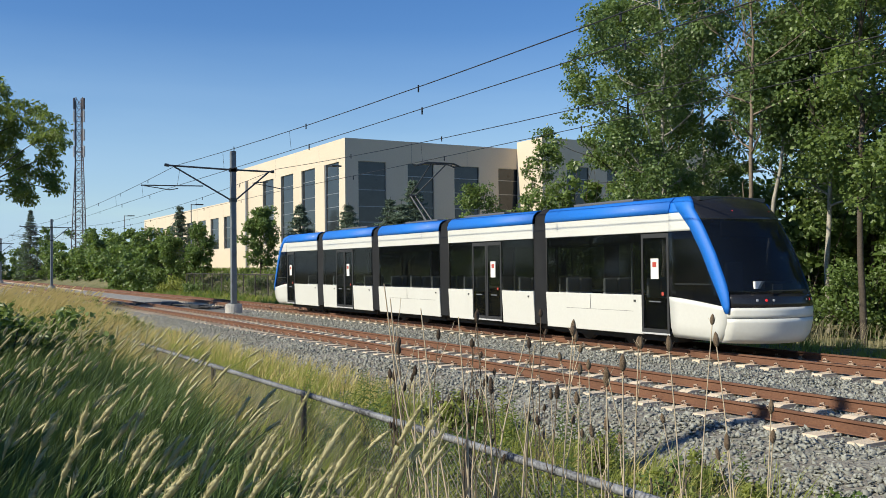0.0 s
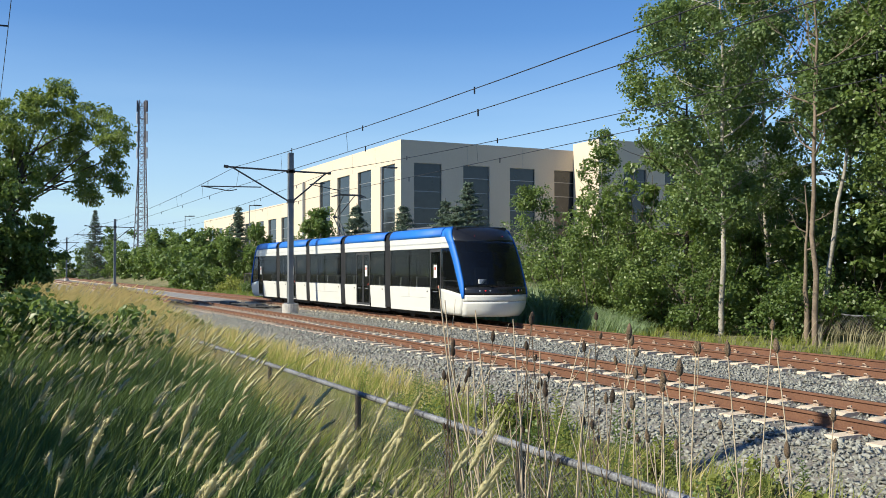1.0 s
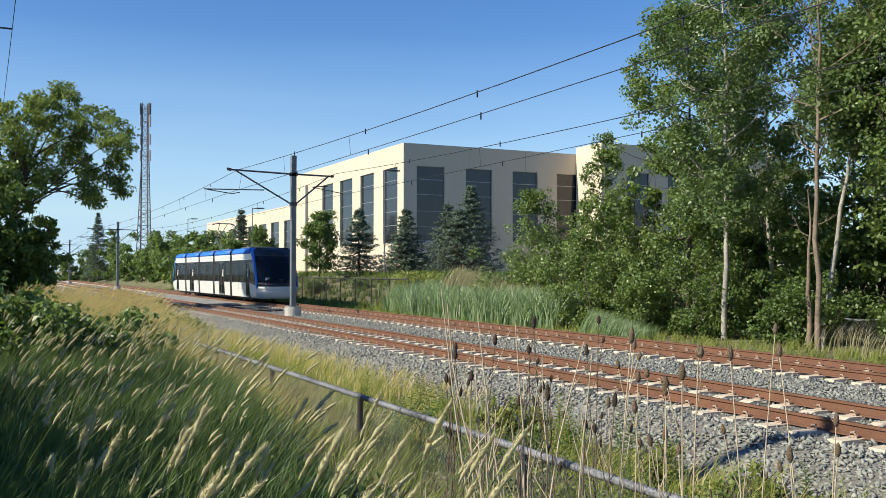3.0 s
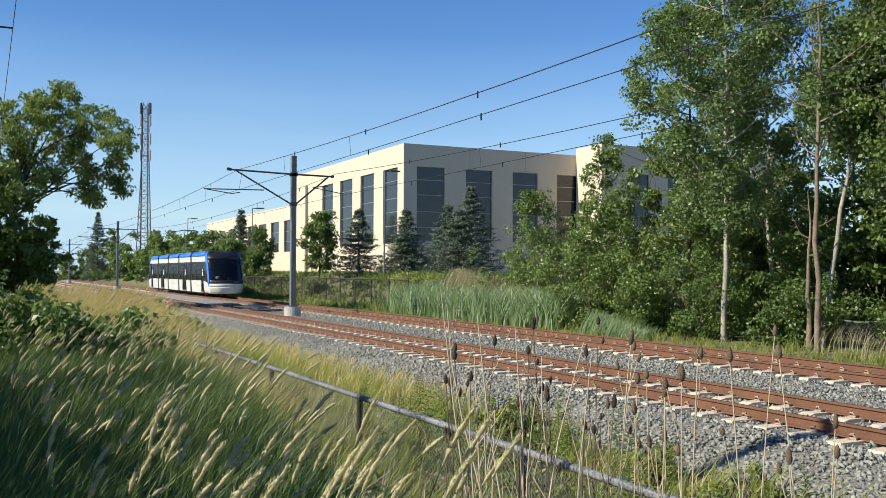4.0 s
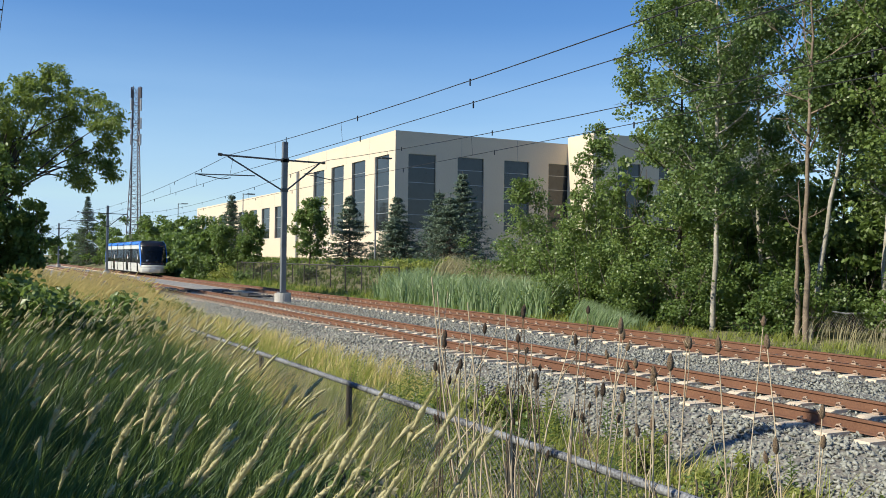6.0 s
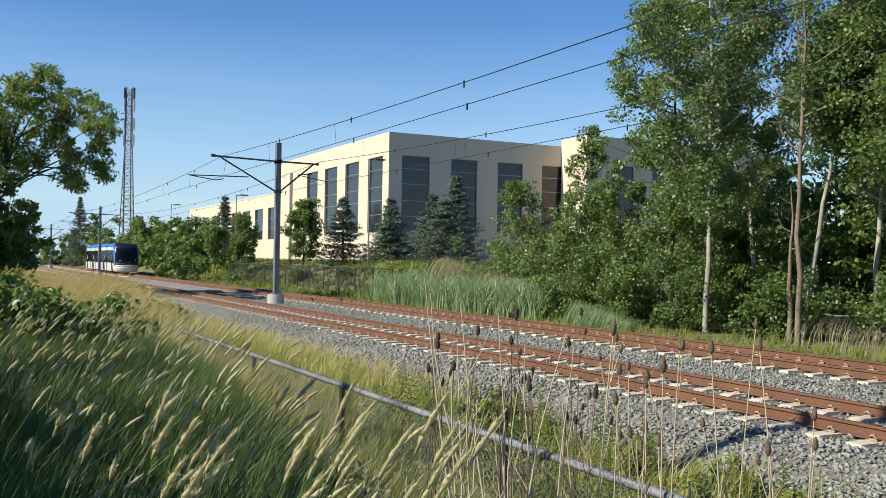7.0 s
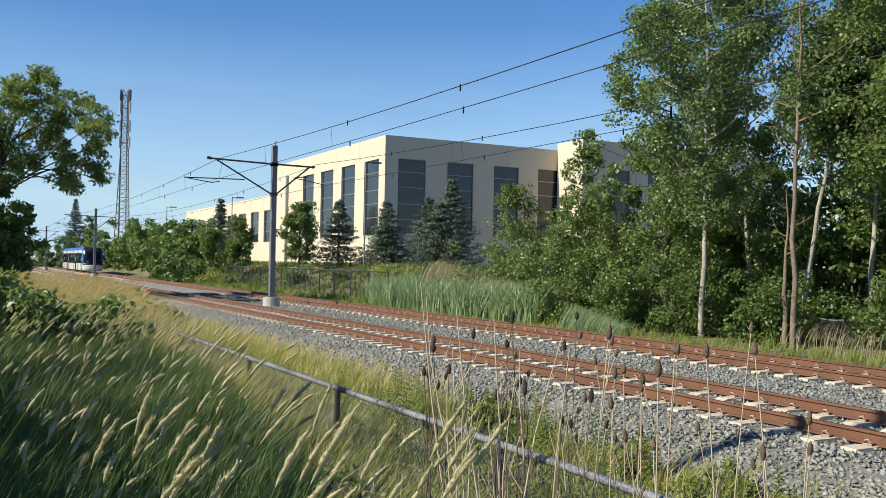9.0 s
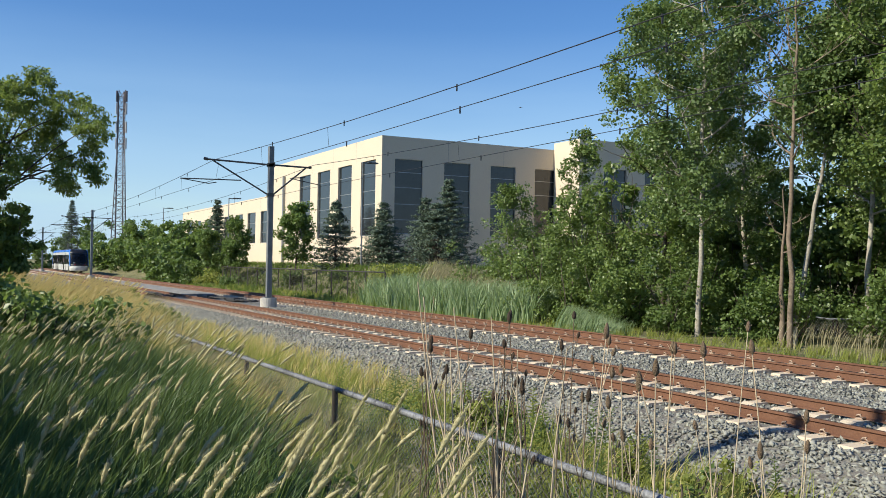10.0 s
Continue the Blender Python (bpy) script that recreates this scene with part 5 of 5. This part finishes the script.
for x, y, h, r, s, b in POPLARS:
    tree("poplar_tree", "tall poplar with pale trunk and fluttering green leaves" if b == "pale_bark" else "tall leafy poplar in the wood by the tracks", x, y, float(ground_z(x, y)), h, r, M["poplar"] if s % 3 else M["poplar_light"], M[b], s, base={11: 0.24, 13: 0.6, 21: 0.3, 15: 0.26}.get(s, 0.14), leaves=23000 if y < 33 else 14000, size=0.128 if y < 33 else 0.17, limbs=30, trunk_r=0.105, spread=0.46, per=120, lean=(1.3, 0.5) if s == 13 else (0, 0))
tree("dead_tree", "bare brown dead tree among green poplars", -20.5, 23.2, -0.45, 13.5, 2.6, None, M["brown_bark"], 31, base=0.42, limbs=20, trunk_r=0.1, bare=True)
tree("dead_tree", "short broken dead stem among green poplars", -21.1, 23.5, -0.45, 5.2, 0.8, None, M["brown_bark"], 33, base=0.5, limbs=6, trunk_r=0.1, bare=True)
UNDER = [(-40.5, 24.0, 3.0, 3.6), (-37.0, 25.0, 3.4, 5.0), (-34.0, 23.6, 3.4, 5.0), (-31.5, 22.6, 3.2, 3.8), (-28.5, 22.9, 3.0, 3.6), (-26.2, 24.0, 3.0, 3.4), (-22.3, 24.6, 2.8, 2.6), (-18.6, 26.4, 2.8, 3.0), (-15.4, 26.6, 2.6, 2.6),
         (-13.0, 25.0, 3.0, 3.4), (-37.5, 29.0, 4.0, 7.5), (-34.0, 28.0, 3.6, 8.5), (-29.0, 29.0, 4.0, 6.0), (-24.0, 29.5, 4.0, 5.0), (-18.0, 29.5, 4.0, 5.0), (-12.0, 29.5, 4.0, 5.0), (-42.0, 29.0, 3.6, 4.6), (-33.0, 25.8, 3.2, 7.0)]
# sunlit thickets get the lighter leaf, the rest a darker one: light put into colour
for k, (x, y, w, h) in enumerate(UNDER):
    bush("thicket", "dense green undergrowth at the edge of the wood", x, y, float(ground_z(x, y)) - 0.1, w, h, M["poplar_light"] if k < 5 or k in (10, 11, 16, 17) else M["bush"], 60 + k, leaves=9500 if y < 27 else 5500, size=0.115 if y < 27 else 0.21, category="thicket")

for k, (x, y) in enumerate(((-36, 36), (-31, 35), (-26, 34), (-21, 35), (-16, 34), (-11, 33), (-28, 40), (-20, 42), (-13, 40))):
    bush("thicket", "deep green thicket inside the wood", x, y, -0.5, 6.5, 7.5, M["bush"], 190 + k, leaves=4500, size=0.36, category="thicket")
tree("young_poplar", "slender young poplar at the edge of the thicket", -33.9, 24.9, -0.45, 8.6, 1.3, M["poplar_light"], M["pale_bark"], 35, base=0.2, leaves=6500, size=0.115, limbs=22, trunk_r=0.06, spread=0.25, per=50)
tree("young_poplar", "slender young poplar beside the reeds", -38.2, 24.2, -0.45, 6.3, 1.5, M["poplar_light"], M["pale_bark"], 36, base=0.15, leaves=7000, size=0.115, limbs=22, trunk_r=0.06, spread=0.3, per=50)

# trees by the office
for x, y, h, r, s in ((-73.0, 32.7, 5.2, 1.9, 1), (-74.6, 28.9, 5.3, 1.6, 2), (-68.8, 36.8, 7.0, 2.1, 3), (-69.7, 35.1, 5.6, 1.9, 4), (-71.0, 31.5, 3.6, 1.4, 5), (-66.5, 34.5, 5.0, 2.2, 6)):
    spruce(x, y, float(ground_z(x, y)), h * 1.12, r * 1.7, 80 + s)
for x, y, h, r, s in ((-73.9, 25.1, 6.2, 1.75, 41), (-86.9, 23.6, 6.0, 1.5, 42), (-90.5, 21.8, 5.0, 1.9, 43)):
    tree("maple_tree", "young maple with a dense green crown", x, y, float(ground_z(x, y)), h, r, M["maple"], M["dark_bark"], s, base=0.2, leaves=7000, size=0.2, limbs=22, trunk_r=0.08, spread=0.28)

# shrubs on the bank before the office
for k, (x, y, w, h, key) in enumerate(((-71.5, 24.2, 1.5, 1.3, "bush"), (-55.5, 25.6, 3.4, 1.7, "grass_lime"), (-52.0, 25.4, 3.0, 1.7, "grass_lime"), (-49.0, 25.0, 2.6, 1.8, "grass_lime"), (-84.0, 22.3, 3.0, 1.5, "bush"), (-88.5, 22.0, 3.4, 1.7, "grass_lime"), (-93.0, 21.4, 3.6, 2.2, "bush"), (-64.0, 25.2, 1.4, 1.0, "bush"))):
    bush("bank_shrub", "low yellow-green shrub on the grassy bank" if key == "grass_lime" else "low green shrub on the grassy bank", x, y, float(ground_z(x, y)) - 0.05, w, h, M[key], 220 + k, leaves=2600, size=0.16)

# hedge of trees along the far bank
HEDGE = [(-96, 21.5, 6.5, 4.2), (-101, 23, 6.0, 5.4), (-107, 22.5, 6.5, 5.8), (-113, 24.5, 7.0, 6.6), (-119, 24, 7.0, 7.2), (-126, 25, 7.5, 6.6), (-134, 25, 7.5, 7.0), (-142, 26, 8.0, 6.4), (-152, 25, 9.0, 6.6), (-165, 26, 10, 7.5), (-180, 25, 11, 8.0), (-198, 24, 13, 9.0), (-220, 22, 15, 9.5), (-245, 18, 16, 9.0), (-245, 5, 18, 9.0)]
for k, (x, y, w, h) in enumerate(HEDGE):
    h *= 0.82 + 0.42 * ((k * 0.618) % 1.0)
    w *= 0.85
    bush("hedge_tree", "bushy green tree in the row beyond the tracks", x, y, float(ground_z(x, y)) - 0.2, w, h, M["maple"] if k % 3 else M["bush"], 100 + k, leaves=6500 if x > -140 else 3500, size=0.26 + 0.0012 * abs(x), category="tree")
spruce(-108.0, 27.0, 1.5, 8.0, 2.6, 95, "dark spruce between bushy trees")
spruce(-205.0, 21.0, 0.5, 14.0, 4.0, 96, "tall dark spruce far along the tracks")

# the tree over the grassy bank, and the shrub below it
walnut(-58.0, 1.0, 0.3, 51)
for k, (x, y, w, h) in enumerate(((-54.5, -1.4, 5.0, 8.6), (-55.5, 0.8, 3.4, 8.0), (-55.0, 2.4, 2.6, 5.6))):
    bush("shade_thicket", "dense dark thicket below the walnut tree", x, y, 0.2, w, h, M["maple"], 153 + k, leaves=10000, size=0.2, category="thicket")
# two of these three carry the lighter leaf, to look sunlit
for k, (x, y, w, h) in enumerate(((-12.4, 0.2, 0.9, 1.75), (-12.0, 0.75, 0.8, 1.5), (-13.2, 1.35, 0.9, 1.35))):
    bush("elder_shrub", "broad-leaved green shrub in the long grass", x, y, 0.2, w, h, M["poplar_light"] if k else M["bush"], 252 + k, leaves=8000, size=0.078)
green = np.random.default_rng(91)
for k in range(26):
    x = -green.uniform(11.5, 30.0)
    y = green.uniform(0.8, 2.2 - 0.1 * x * 0.9)
    bush("bank_weed", "leafy green weed among dry grass on the bank", x, y, float(ground_z(x, y)), green.uniform(0.5, 1.0), green.uniform(0.7, 1.05), M[("weed_leaf", "grass_lime", "bush")[k % 3]], 820 + k, leaves=1400, size=0.08, category="weed")

# grasses
WIND = (0.12, 0.22)
blades("bank_grass", "rough green grass on the bank behind the tracks", scatter(17000, -120, -38, 19.3, 33, 1, tuft=8), 0.5, 0.06, M["grass"], 1, wind=(0.1, 0.0), seg=2)
blades("bank_weeds", "tall weeds on the grassy bank", scatter(8000, -110, -42, 20, 29, 22, keep=lambda x, y, r: patchy(x, y, 0.35) > 0.1, tuft=8), 0.7, 0.06, M["grass"], 22, lean=0.5, seg=2)
blades("bank_lime_grass", "bright grass at the edge of the ballast", scatter(16000, -100, -6, 18.9, 22.5, 2, tuft=8), 0.42, 0.028, M["grass_lime"], 2, seg=2)
blades("reeds", "tall blue-green reeds beside the far track", scatter(6500, -50, -32, 20.2, 23.6, 3, keep=lambda x, y, r: y > 20.0 + 0.1 * np.abs(x + 41), tuft=3), 2.0, 0.075, M["reed"], 3, lean=0.7, wind=(0.15, 0.1), seg=4)
blades("reed_plumes", "straw-coloured old reeds behind the green ones", scatter(1500, -46, -34, 22.4, 24.2, 24), 2.8, 0.045, M["greyweed"], 24, lean=0.3, wind=(0.15, 0.1), seg=3)
blades("reed_clump", "blue-green reed clump at the foot of the wood", scatter(900, -29.5, -26, 20.4, 21.6, 4), 1.1, 0.03, M["reed"], 4, lean=0.5, seg=4)
blades("dry_reeds", "straw-coloured reeds under the trees", scatter(420, -20.5, -9, 22.0, 24.5, 14), 0.95, 0.02, M["greyweed"], 14, lean=0.3, seg=3)
blades("ditch_grass", "yellow-green grass along the ditch", scatter(20000, -40, -2.4, 3.9, 8.6, 5, 1.2, keep=lambda x, y, r: 0.9 * patchy(x, y, 1.4) + r.normal(0, 0.3, len(x)) > -0.45 + 1.1 * (y - 7.0 - 0.05 * np.maximum(0, -x - 10)), tuft=9), 0.40, 0.018, M["grass_lime"], 5, wind=WIND, seg=2)
blades("ditch_sedge", "tall yellow-green weeds in the ditch", scatter(10000, -26, -2.4, 3.8, 7.7, 25, 1.1, keep=lambda x, y, r: patchy(x, y, 1.5, 5.0) + r.normal(0, 0.25, len(x)) > 0.0, tuft=8), 0.62, 0.016, M["grass_lime"], 25, lean=0.3, wind=WIND, seg=2)
blades("ditch_weeds", "grey-brown dry weeds on the slope", scatter(8000, -22, -1.2, 1.8, 4.8, 6, tuft=7), 0.34, 0.026, M["greyweed"], 6, lean=0.6, wind=WIND, seg=2)
blades("slope_grass", "thin yellow-green grass on the slope", scatter(4500, -20, -1.2, 1.9, 5.2, 16, keep=lambda x, y, r: patchy(x, y, 2.0, 2.0) + r.normal(0, 0.2, len(x)) > -0.1, tuft=8), 0.45, 0.024, M["grass_lime"], 16, lean=0.4, wind=WIND, seg=2)
blades("dry_litter", "flattened dry leaves and litter on the slope", scatter(11000, -16, -1.6, 1.5, 5.0, 32, 1.2, keep=lambda x, y, r: (y > 0.9 + 0.15 * np.abs(x)) & (patchy(x, y, 2.3, 1.5) + r.normal(0, 0.4, len(x)) > -0.3), tuft=4), 0.2, 0.034, M["greyweed"], 32, lean=1.4, wind=(0.1, 0.1), seg=2)
blades("golden_grass", "tall golden dry grass along the bank", scatter(22000, -42, -12, 0.6, 7.2, 7, keep=lambda x, y, r: (y < 2.6 + 0.14 * np.abs(x + 9)) & (patchy(x, y, 1.6) + r.normal(0, 0.25, len(x)) > -0.35), tuft=8), 0.85, 0.024, M["straw"], 7, wind=WIND, seg=2)
blades("bank_green", "mixed green grass among dry stems", scatter(15000, -46, -9, -2.5, 4.8, 8, keep=lambda x, y, r: patchy(x, y, 1.2, 3.0) > -0.3), 0.85, 0.024, M["grass_lime"], 8, wind=WIND, seg=2)
# the blades' darker colour deepens the shade that falls here
blades("long_grass", "long dark green grass in shade", scatter(42000, -13, -0.7, -1.0, 3.0, 9, 0.9, keep=lambda x, y, r: (np.hypot(x, y) > 0.9) & (y < 0.72 + 0.15 * np.abs(x) + r.normal(0, 0.14, len(x))), tuft=7), 0.9, 0.016, M["shaded_grass"], 9, wind=WIND, seg=3)
seed_heads("seed_heads", "pale bristly seed heads of tall grass", scatter(620, -13, -1.2, 0.0, 2.8, 10, 0.9, keep=lambda x, y, r: (np.hypot(x, y) > 2.2) & (y < 0.6 + 0.15 * np.abs(x))), 1.04, M["seed"], M["grass"], 10, 0.10, 0.011, (0.12, 0.26))
blades("fence_weeds", "tall dry weeds along the low fence", scatter(2200, -19, -2.2, 2.3, 4.5, 26, tuft=6), 0.6, 0.026, M["greyweed"], 26, lean=0.5, wind=WIND, seg=2)
blades("fence_grass", "tall yellow-green grass along the low fence", scatter(3000, -19, -2.2, 2.6, 4.8, 27, tuft=7), 0.8, 0.018, M["grass_lime"], 27, lean=0.4, wind=WIND, seg=2)
blades("fence_straw", "dry straw-coloured grass growing through the low fence", scatter(5000, -24, -11, 3.0, 4.4, 29, keep=lambda x, y, r: patchy(x, y, 1.3) + 0.12 * (-x - 9) > 0.0, tuft=7), 1.05, 0.015, M["straw"], 29, lean=0.4, wind=WIND, seg=2)
blades("fence_dry_weeds", "grey dry weeds growing through the low fence", scatter(2000, -18, -4.0, 2.2, 3.7, 30, keep=lambda x, y, r: patchy(x, y, 1.7) > -0.1, tuft=6), 0.6, 0.026, M["greyweed"], 30, lean=0.7, wind=WIND, seg=2)
blades("ditch_gold", "golden dry grass in patches along the ditch", scatter(2600, -17, -3.0, 4.2, 7.4, 31, keep=lambda x, y, r: patchy(x, y, 0.9) > 0.35, tuft=8), 0.6, 0.017, M["straw"], 31, lean=0.4, wind=WIND, seg=2)
blades("golden_near", "tall golden grass on top of the bank", scatter(10000, -28, -12.5, 0.7, 4.0, 28, keep=lambda x, y, r: patchy(x, y, 2.1, 1.0) + r.normal(0, 0.2, len(x)) > -0.15, tuft=8), 1.0, 0.024, M["straw"], 28, wind=WIND, seg=2)
blades("golden_strip", "low golden grass along the ballast edge", scatter(5000, -36, -16, 6.0, 8.6, 17, keep=lambda x, y, r: y > 6.6 + 0.03 * np.abs(x + 16), tuft=7), 0.5, 0.016, M["straw"], 17, wind=WIND, seg=2)
blades("path_grass", "short trodden grass round the path", scatter(16000, -0.9, 16, -12, 7.0, 18, keep=lambda x, y, r: np.hypot(x, y) > 0.7), 0.28, 0.012, M["grass"], 18, seg=1)
blades("verge_grass", "rough grass behind the path", scatter(12000, -30, -0.9, -14, -1.0, 19), 0.45, 0.016, M["grass"], 19, seg=1)
seed_heads("golden_heads", "feathery golden grass heads", scatter(1500, -42, -15, 1.0, 6.2, 11, keep=lambda x, y, r: y < 1.7 + 0.13 * np.abs(x + 9)), 1.0, M["straw"], M["straw"], 11, 0.17, 0.017, (0.15, 0.3))
rng = np.random.default_rng(77)
for k in range(34):
    teasel(-rng.uniform(2.9, 6.2), rng.uniform(2.7, 4.4), rng.uniform(0.95, 1.62), 300 + k)
for k in range(15):
    dead_stalk(-3.9 + rng.normal(0, 0.16), 2.45 + rng.normal(0, 0.16), rng.uniform(1.1, 1.75), 400 + k)
for k in range(5):
    dead_stalk(-rng.uniform(2.6, 3.6), 2.9 + rng.normal(0, 0.2), rng.uniform(0.8, 1.3), 440 + k)
for k in range(26):
    x, y = -rng.uniform(4.2, 15.0), rng.uniform(4.0, 8.0)
    s = rng.uniform(0.35, 0.75)
    bush("ditch_weed", "leafy green weed growing at the foot of the ballast", x, y, max(float(ground_z(x, y)), float(bed_z(y)) if y > 6.9 else -9), s * 0.8, s, M["grass_lime"] if k % 4 else M["bush"], 460 + k, leaves=700, size=0.055, category="weed")
for k in range(96):
    x, y = -rng.uniform(2.6, 14.0), rng.uniform(1.7, 5.4)
    s = rng.uniform(0.25, 0.6)
    bush("slope_weed", "low dry grey weed on the slope by the fence" if k % 5 in (0, 4) else "low leafy green weed by the low fence", x, y, float(ground_z(x, y)), s * 0.9, s, M[("greyweed", "grass_lime", "weed_leaf", "grass_lime", "greyweed")[k % 5]], 600 + k, leaves=600, size=0.05, category="weed")
for k in range(40):
    x, y = -rng.uniform(5.6, 17.0), rng.uniform(6.2, 8.1)
    leafy_weed(x, y, max(float(ground_z(x, y)), float(bed_z(y)) if y > 6.9 else -9), rng.uniform(0.35, 0.85), 700 + k)
for k in range(54):
    x, y = -rng.uniform(3.2, 14.0), rng.uniform(3.9, 6.6)
    leafy_weed(x, y, float(ground_z(x, y)), rng.uniform(0.45, 1.0), 760 + k)
px, py = -2.4 - 15 * rng.random(20000) ** 1.3, rng.uniform(1.5, 7.6, 20000)
loose_stones("slope_pebbles", "pale pebbles on the dry slope", px, py, ground_z(px, py), 0.012, 0.035, M["pebble"], rng)
SWAY = []
for k in range(38):
    d, a = rng.uniform(1.75, 3.0), rng.uniform(0.0, 0.40)
    SWAY.append(grass_stem(-d * math.cos(a), d * math.sin(a), rng.uniform(1.04, 1.26), 500 + k))
for k in range(9):
    d, a = rng.uniform(2.0, 2.6), rng.uniform(0.56, 0.84)
    SWAY.append(grass_stem(-d * math.cos(a), d * math.sin(a), 1.42 - float(ground_z(-d * math.cos(a), d * math.sin(a))) - rng.uniform(0.1, 0.24), 540 + k))

# a hedge and a pole behind the camera, whose shade falls on the near grass and over the rails
for k, (x, h) in enumerate(((-8.4, 5.3), (-6.5, 5.2), (-4.7, 4.95), (-2.9, 4.7))):
    bush("tall_hedge", "tall leafy hedge behind the long grass", x, -5.2, 0.3, 3.6, h, M["maple"], 140 + k, leaves=6500, size=0.2, category="hedge", d=3.0)
for k in range(9):
    bush("screen_tree", "bushy tree in the row behind the path", -62 + 10.5 * k, -17 - 2 * (k % 2), 0.2, 9.0, 8.0, M["maple"], 160 + k, leaves=3000, size=0.5, category="tree")
cable = tube("utility_cable", [(x, 0.62, 9.0 + 0.0004 * (x + 10) ** 2) for x in range(30, -61, -5)], 0.012, M["wire"], None, 5)
tagged(cable, "thin dark utility cable running high along the bank", "cable")
part("cable_spacer", box(-30.03, -29.97, 0.2, 0.63, 9.14, 9.18), M["wire"], cable)
pole = tube("utility_pole", [(-10.0, -6.5, 0.0), (-10.0, -6.5, 14.5)], [0.17, 0.12], M["wood"], None, 10)
tagged(pole, "wooden utility pole beside the bank", "pole")



def build_bird():
    b = empty("bird", 0, 0, 0)
    tagged(b, "small dark bird flying over the office", "bird")
    u = np.linspace(0, 1, 9)
    tube("body", np.stack([0.26 * (u - 0.5), 0 * u, 0.01 * np.sin(u * 3.14)], -1), 0.038 * np.array([0.15, 0.5, 0.8, 1.0, 1.0, 0.85, 0.8, 0.75, 0.2]), M["plumage"], b, 9)
    tail = bmesh.new()
    vs = [tail.verts.new(p) for p in ((-0.1, 0.02, 0.0), (-0.24, 0.05, 0.0), (-0.24, -0.05, 0.0), (-0.1, -0.02, 0.0), (-0.1, 0.02, 0.012), (-0.24, 0.05, 0.006), (-0.24, -0.05, 0.006), (-0.1, -0.02, 0.012))]
    for f in ((3, 2, 1, 0), (4, 5, 6, 7), (0, 1, 5, 4), (1, 2, 6, 5), (2, 3, 7, 6), (3, 0, 4, 7)):
        tail.faces.new([vs[i] for i in f])
    part("tail", tail, M["plumage"], b)
    wings = []
    for s in (-1, 1):
        pts = [(0.06, 0.0), (0.065, 0.1), (0.0, 0.2), (-0.04, 0.11), (-0.05, 0.0)]
        v = [(x, s * y, z) for z in (0.0, 0.012) for x, y in pts]
        f = [(0, 1, 2, 3, 4), (9, 8, 7, 6, 5)] + [(i, 5 + i, 5 + (i + 1) % 5, (i + 1) % 5) for i in range(5)]
        w = link("wing", v, f, M["plumage"], b)
        wings.append((w, s))
    return b, wings


bird, bird_wings = build_bird()

# sleepers last
build_sleepers(near_track, NEAR_Y, -3.2, 150, 90)
build_sleepers(far_track, FAR_Y, -6.0, 150, 90)


# ---- movement ----
def tram_pose(x):
    a, b = float(bend(x)), float(bend(x - 30))
    return pose(x, FAR_Y + a, 0, 0, 0, math.degrees(math.atan2(a - b, 30)))


TRAM_X = [(0.0, -13.0), (0.5, -20.3), (1.0, -27.8), (1.5, -34.9), (2.0, -41.9), (2.5, -48.85), (4.0, -69.5), (5.5, -90.0), (7.0, -110.0), (8.0, -123.2), (9.0, -136.1), (10.0, -148.6)]


BIRD_FROM, BIRD_TO = Vector((-38.34, 13.36, 12.73)), Vector((-61.31, 35.23, 15.53))      # where it is at 7.7 s and at 9.2 s


def motions():
    walk(tram, [(t, tram_pose(x)) for t, x in TRAM_X])
    way = BIRD_TO - BIRD_FROM
    turn = math.degrees(math.atan2(way.y, way.x))
    walk(bird, [(t, pose(*(BIRD_FROM + way * ((t - 7.7) / 1.5)), 0, 0, turn)) for t in (0.0, 2.5, 5.0, 7.5, 10.0)])
    for w, s in bird_wings:
        walk(w, [(0.1 * i, pose(0, s * 0.02, 0.015, s * (12 + 34 * math.cos(2.1 * i)), 0, 0)) for i in range(101)])
    for k, ob in enumerate(SWAY):
        x, y, z = ob.location
        a, b = 0.9 * k, 1.7 * k
        walk(ob, [(t, pose(x, y, z, -1.5 + 2.6 * math.sin(2.9 * t + a) + 1.2 * math.sin(5.1 * t + b), 1.0 + 1.6 * math.sin(3.3 * t + b), 0)) for t in [0.25 * i for i in range(41)]])


motions()
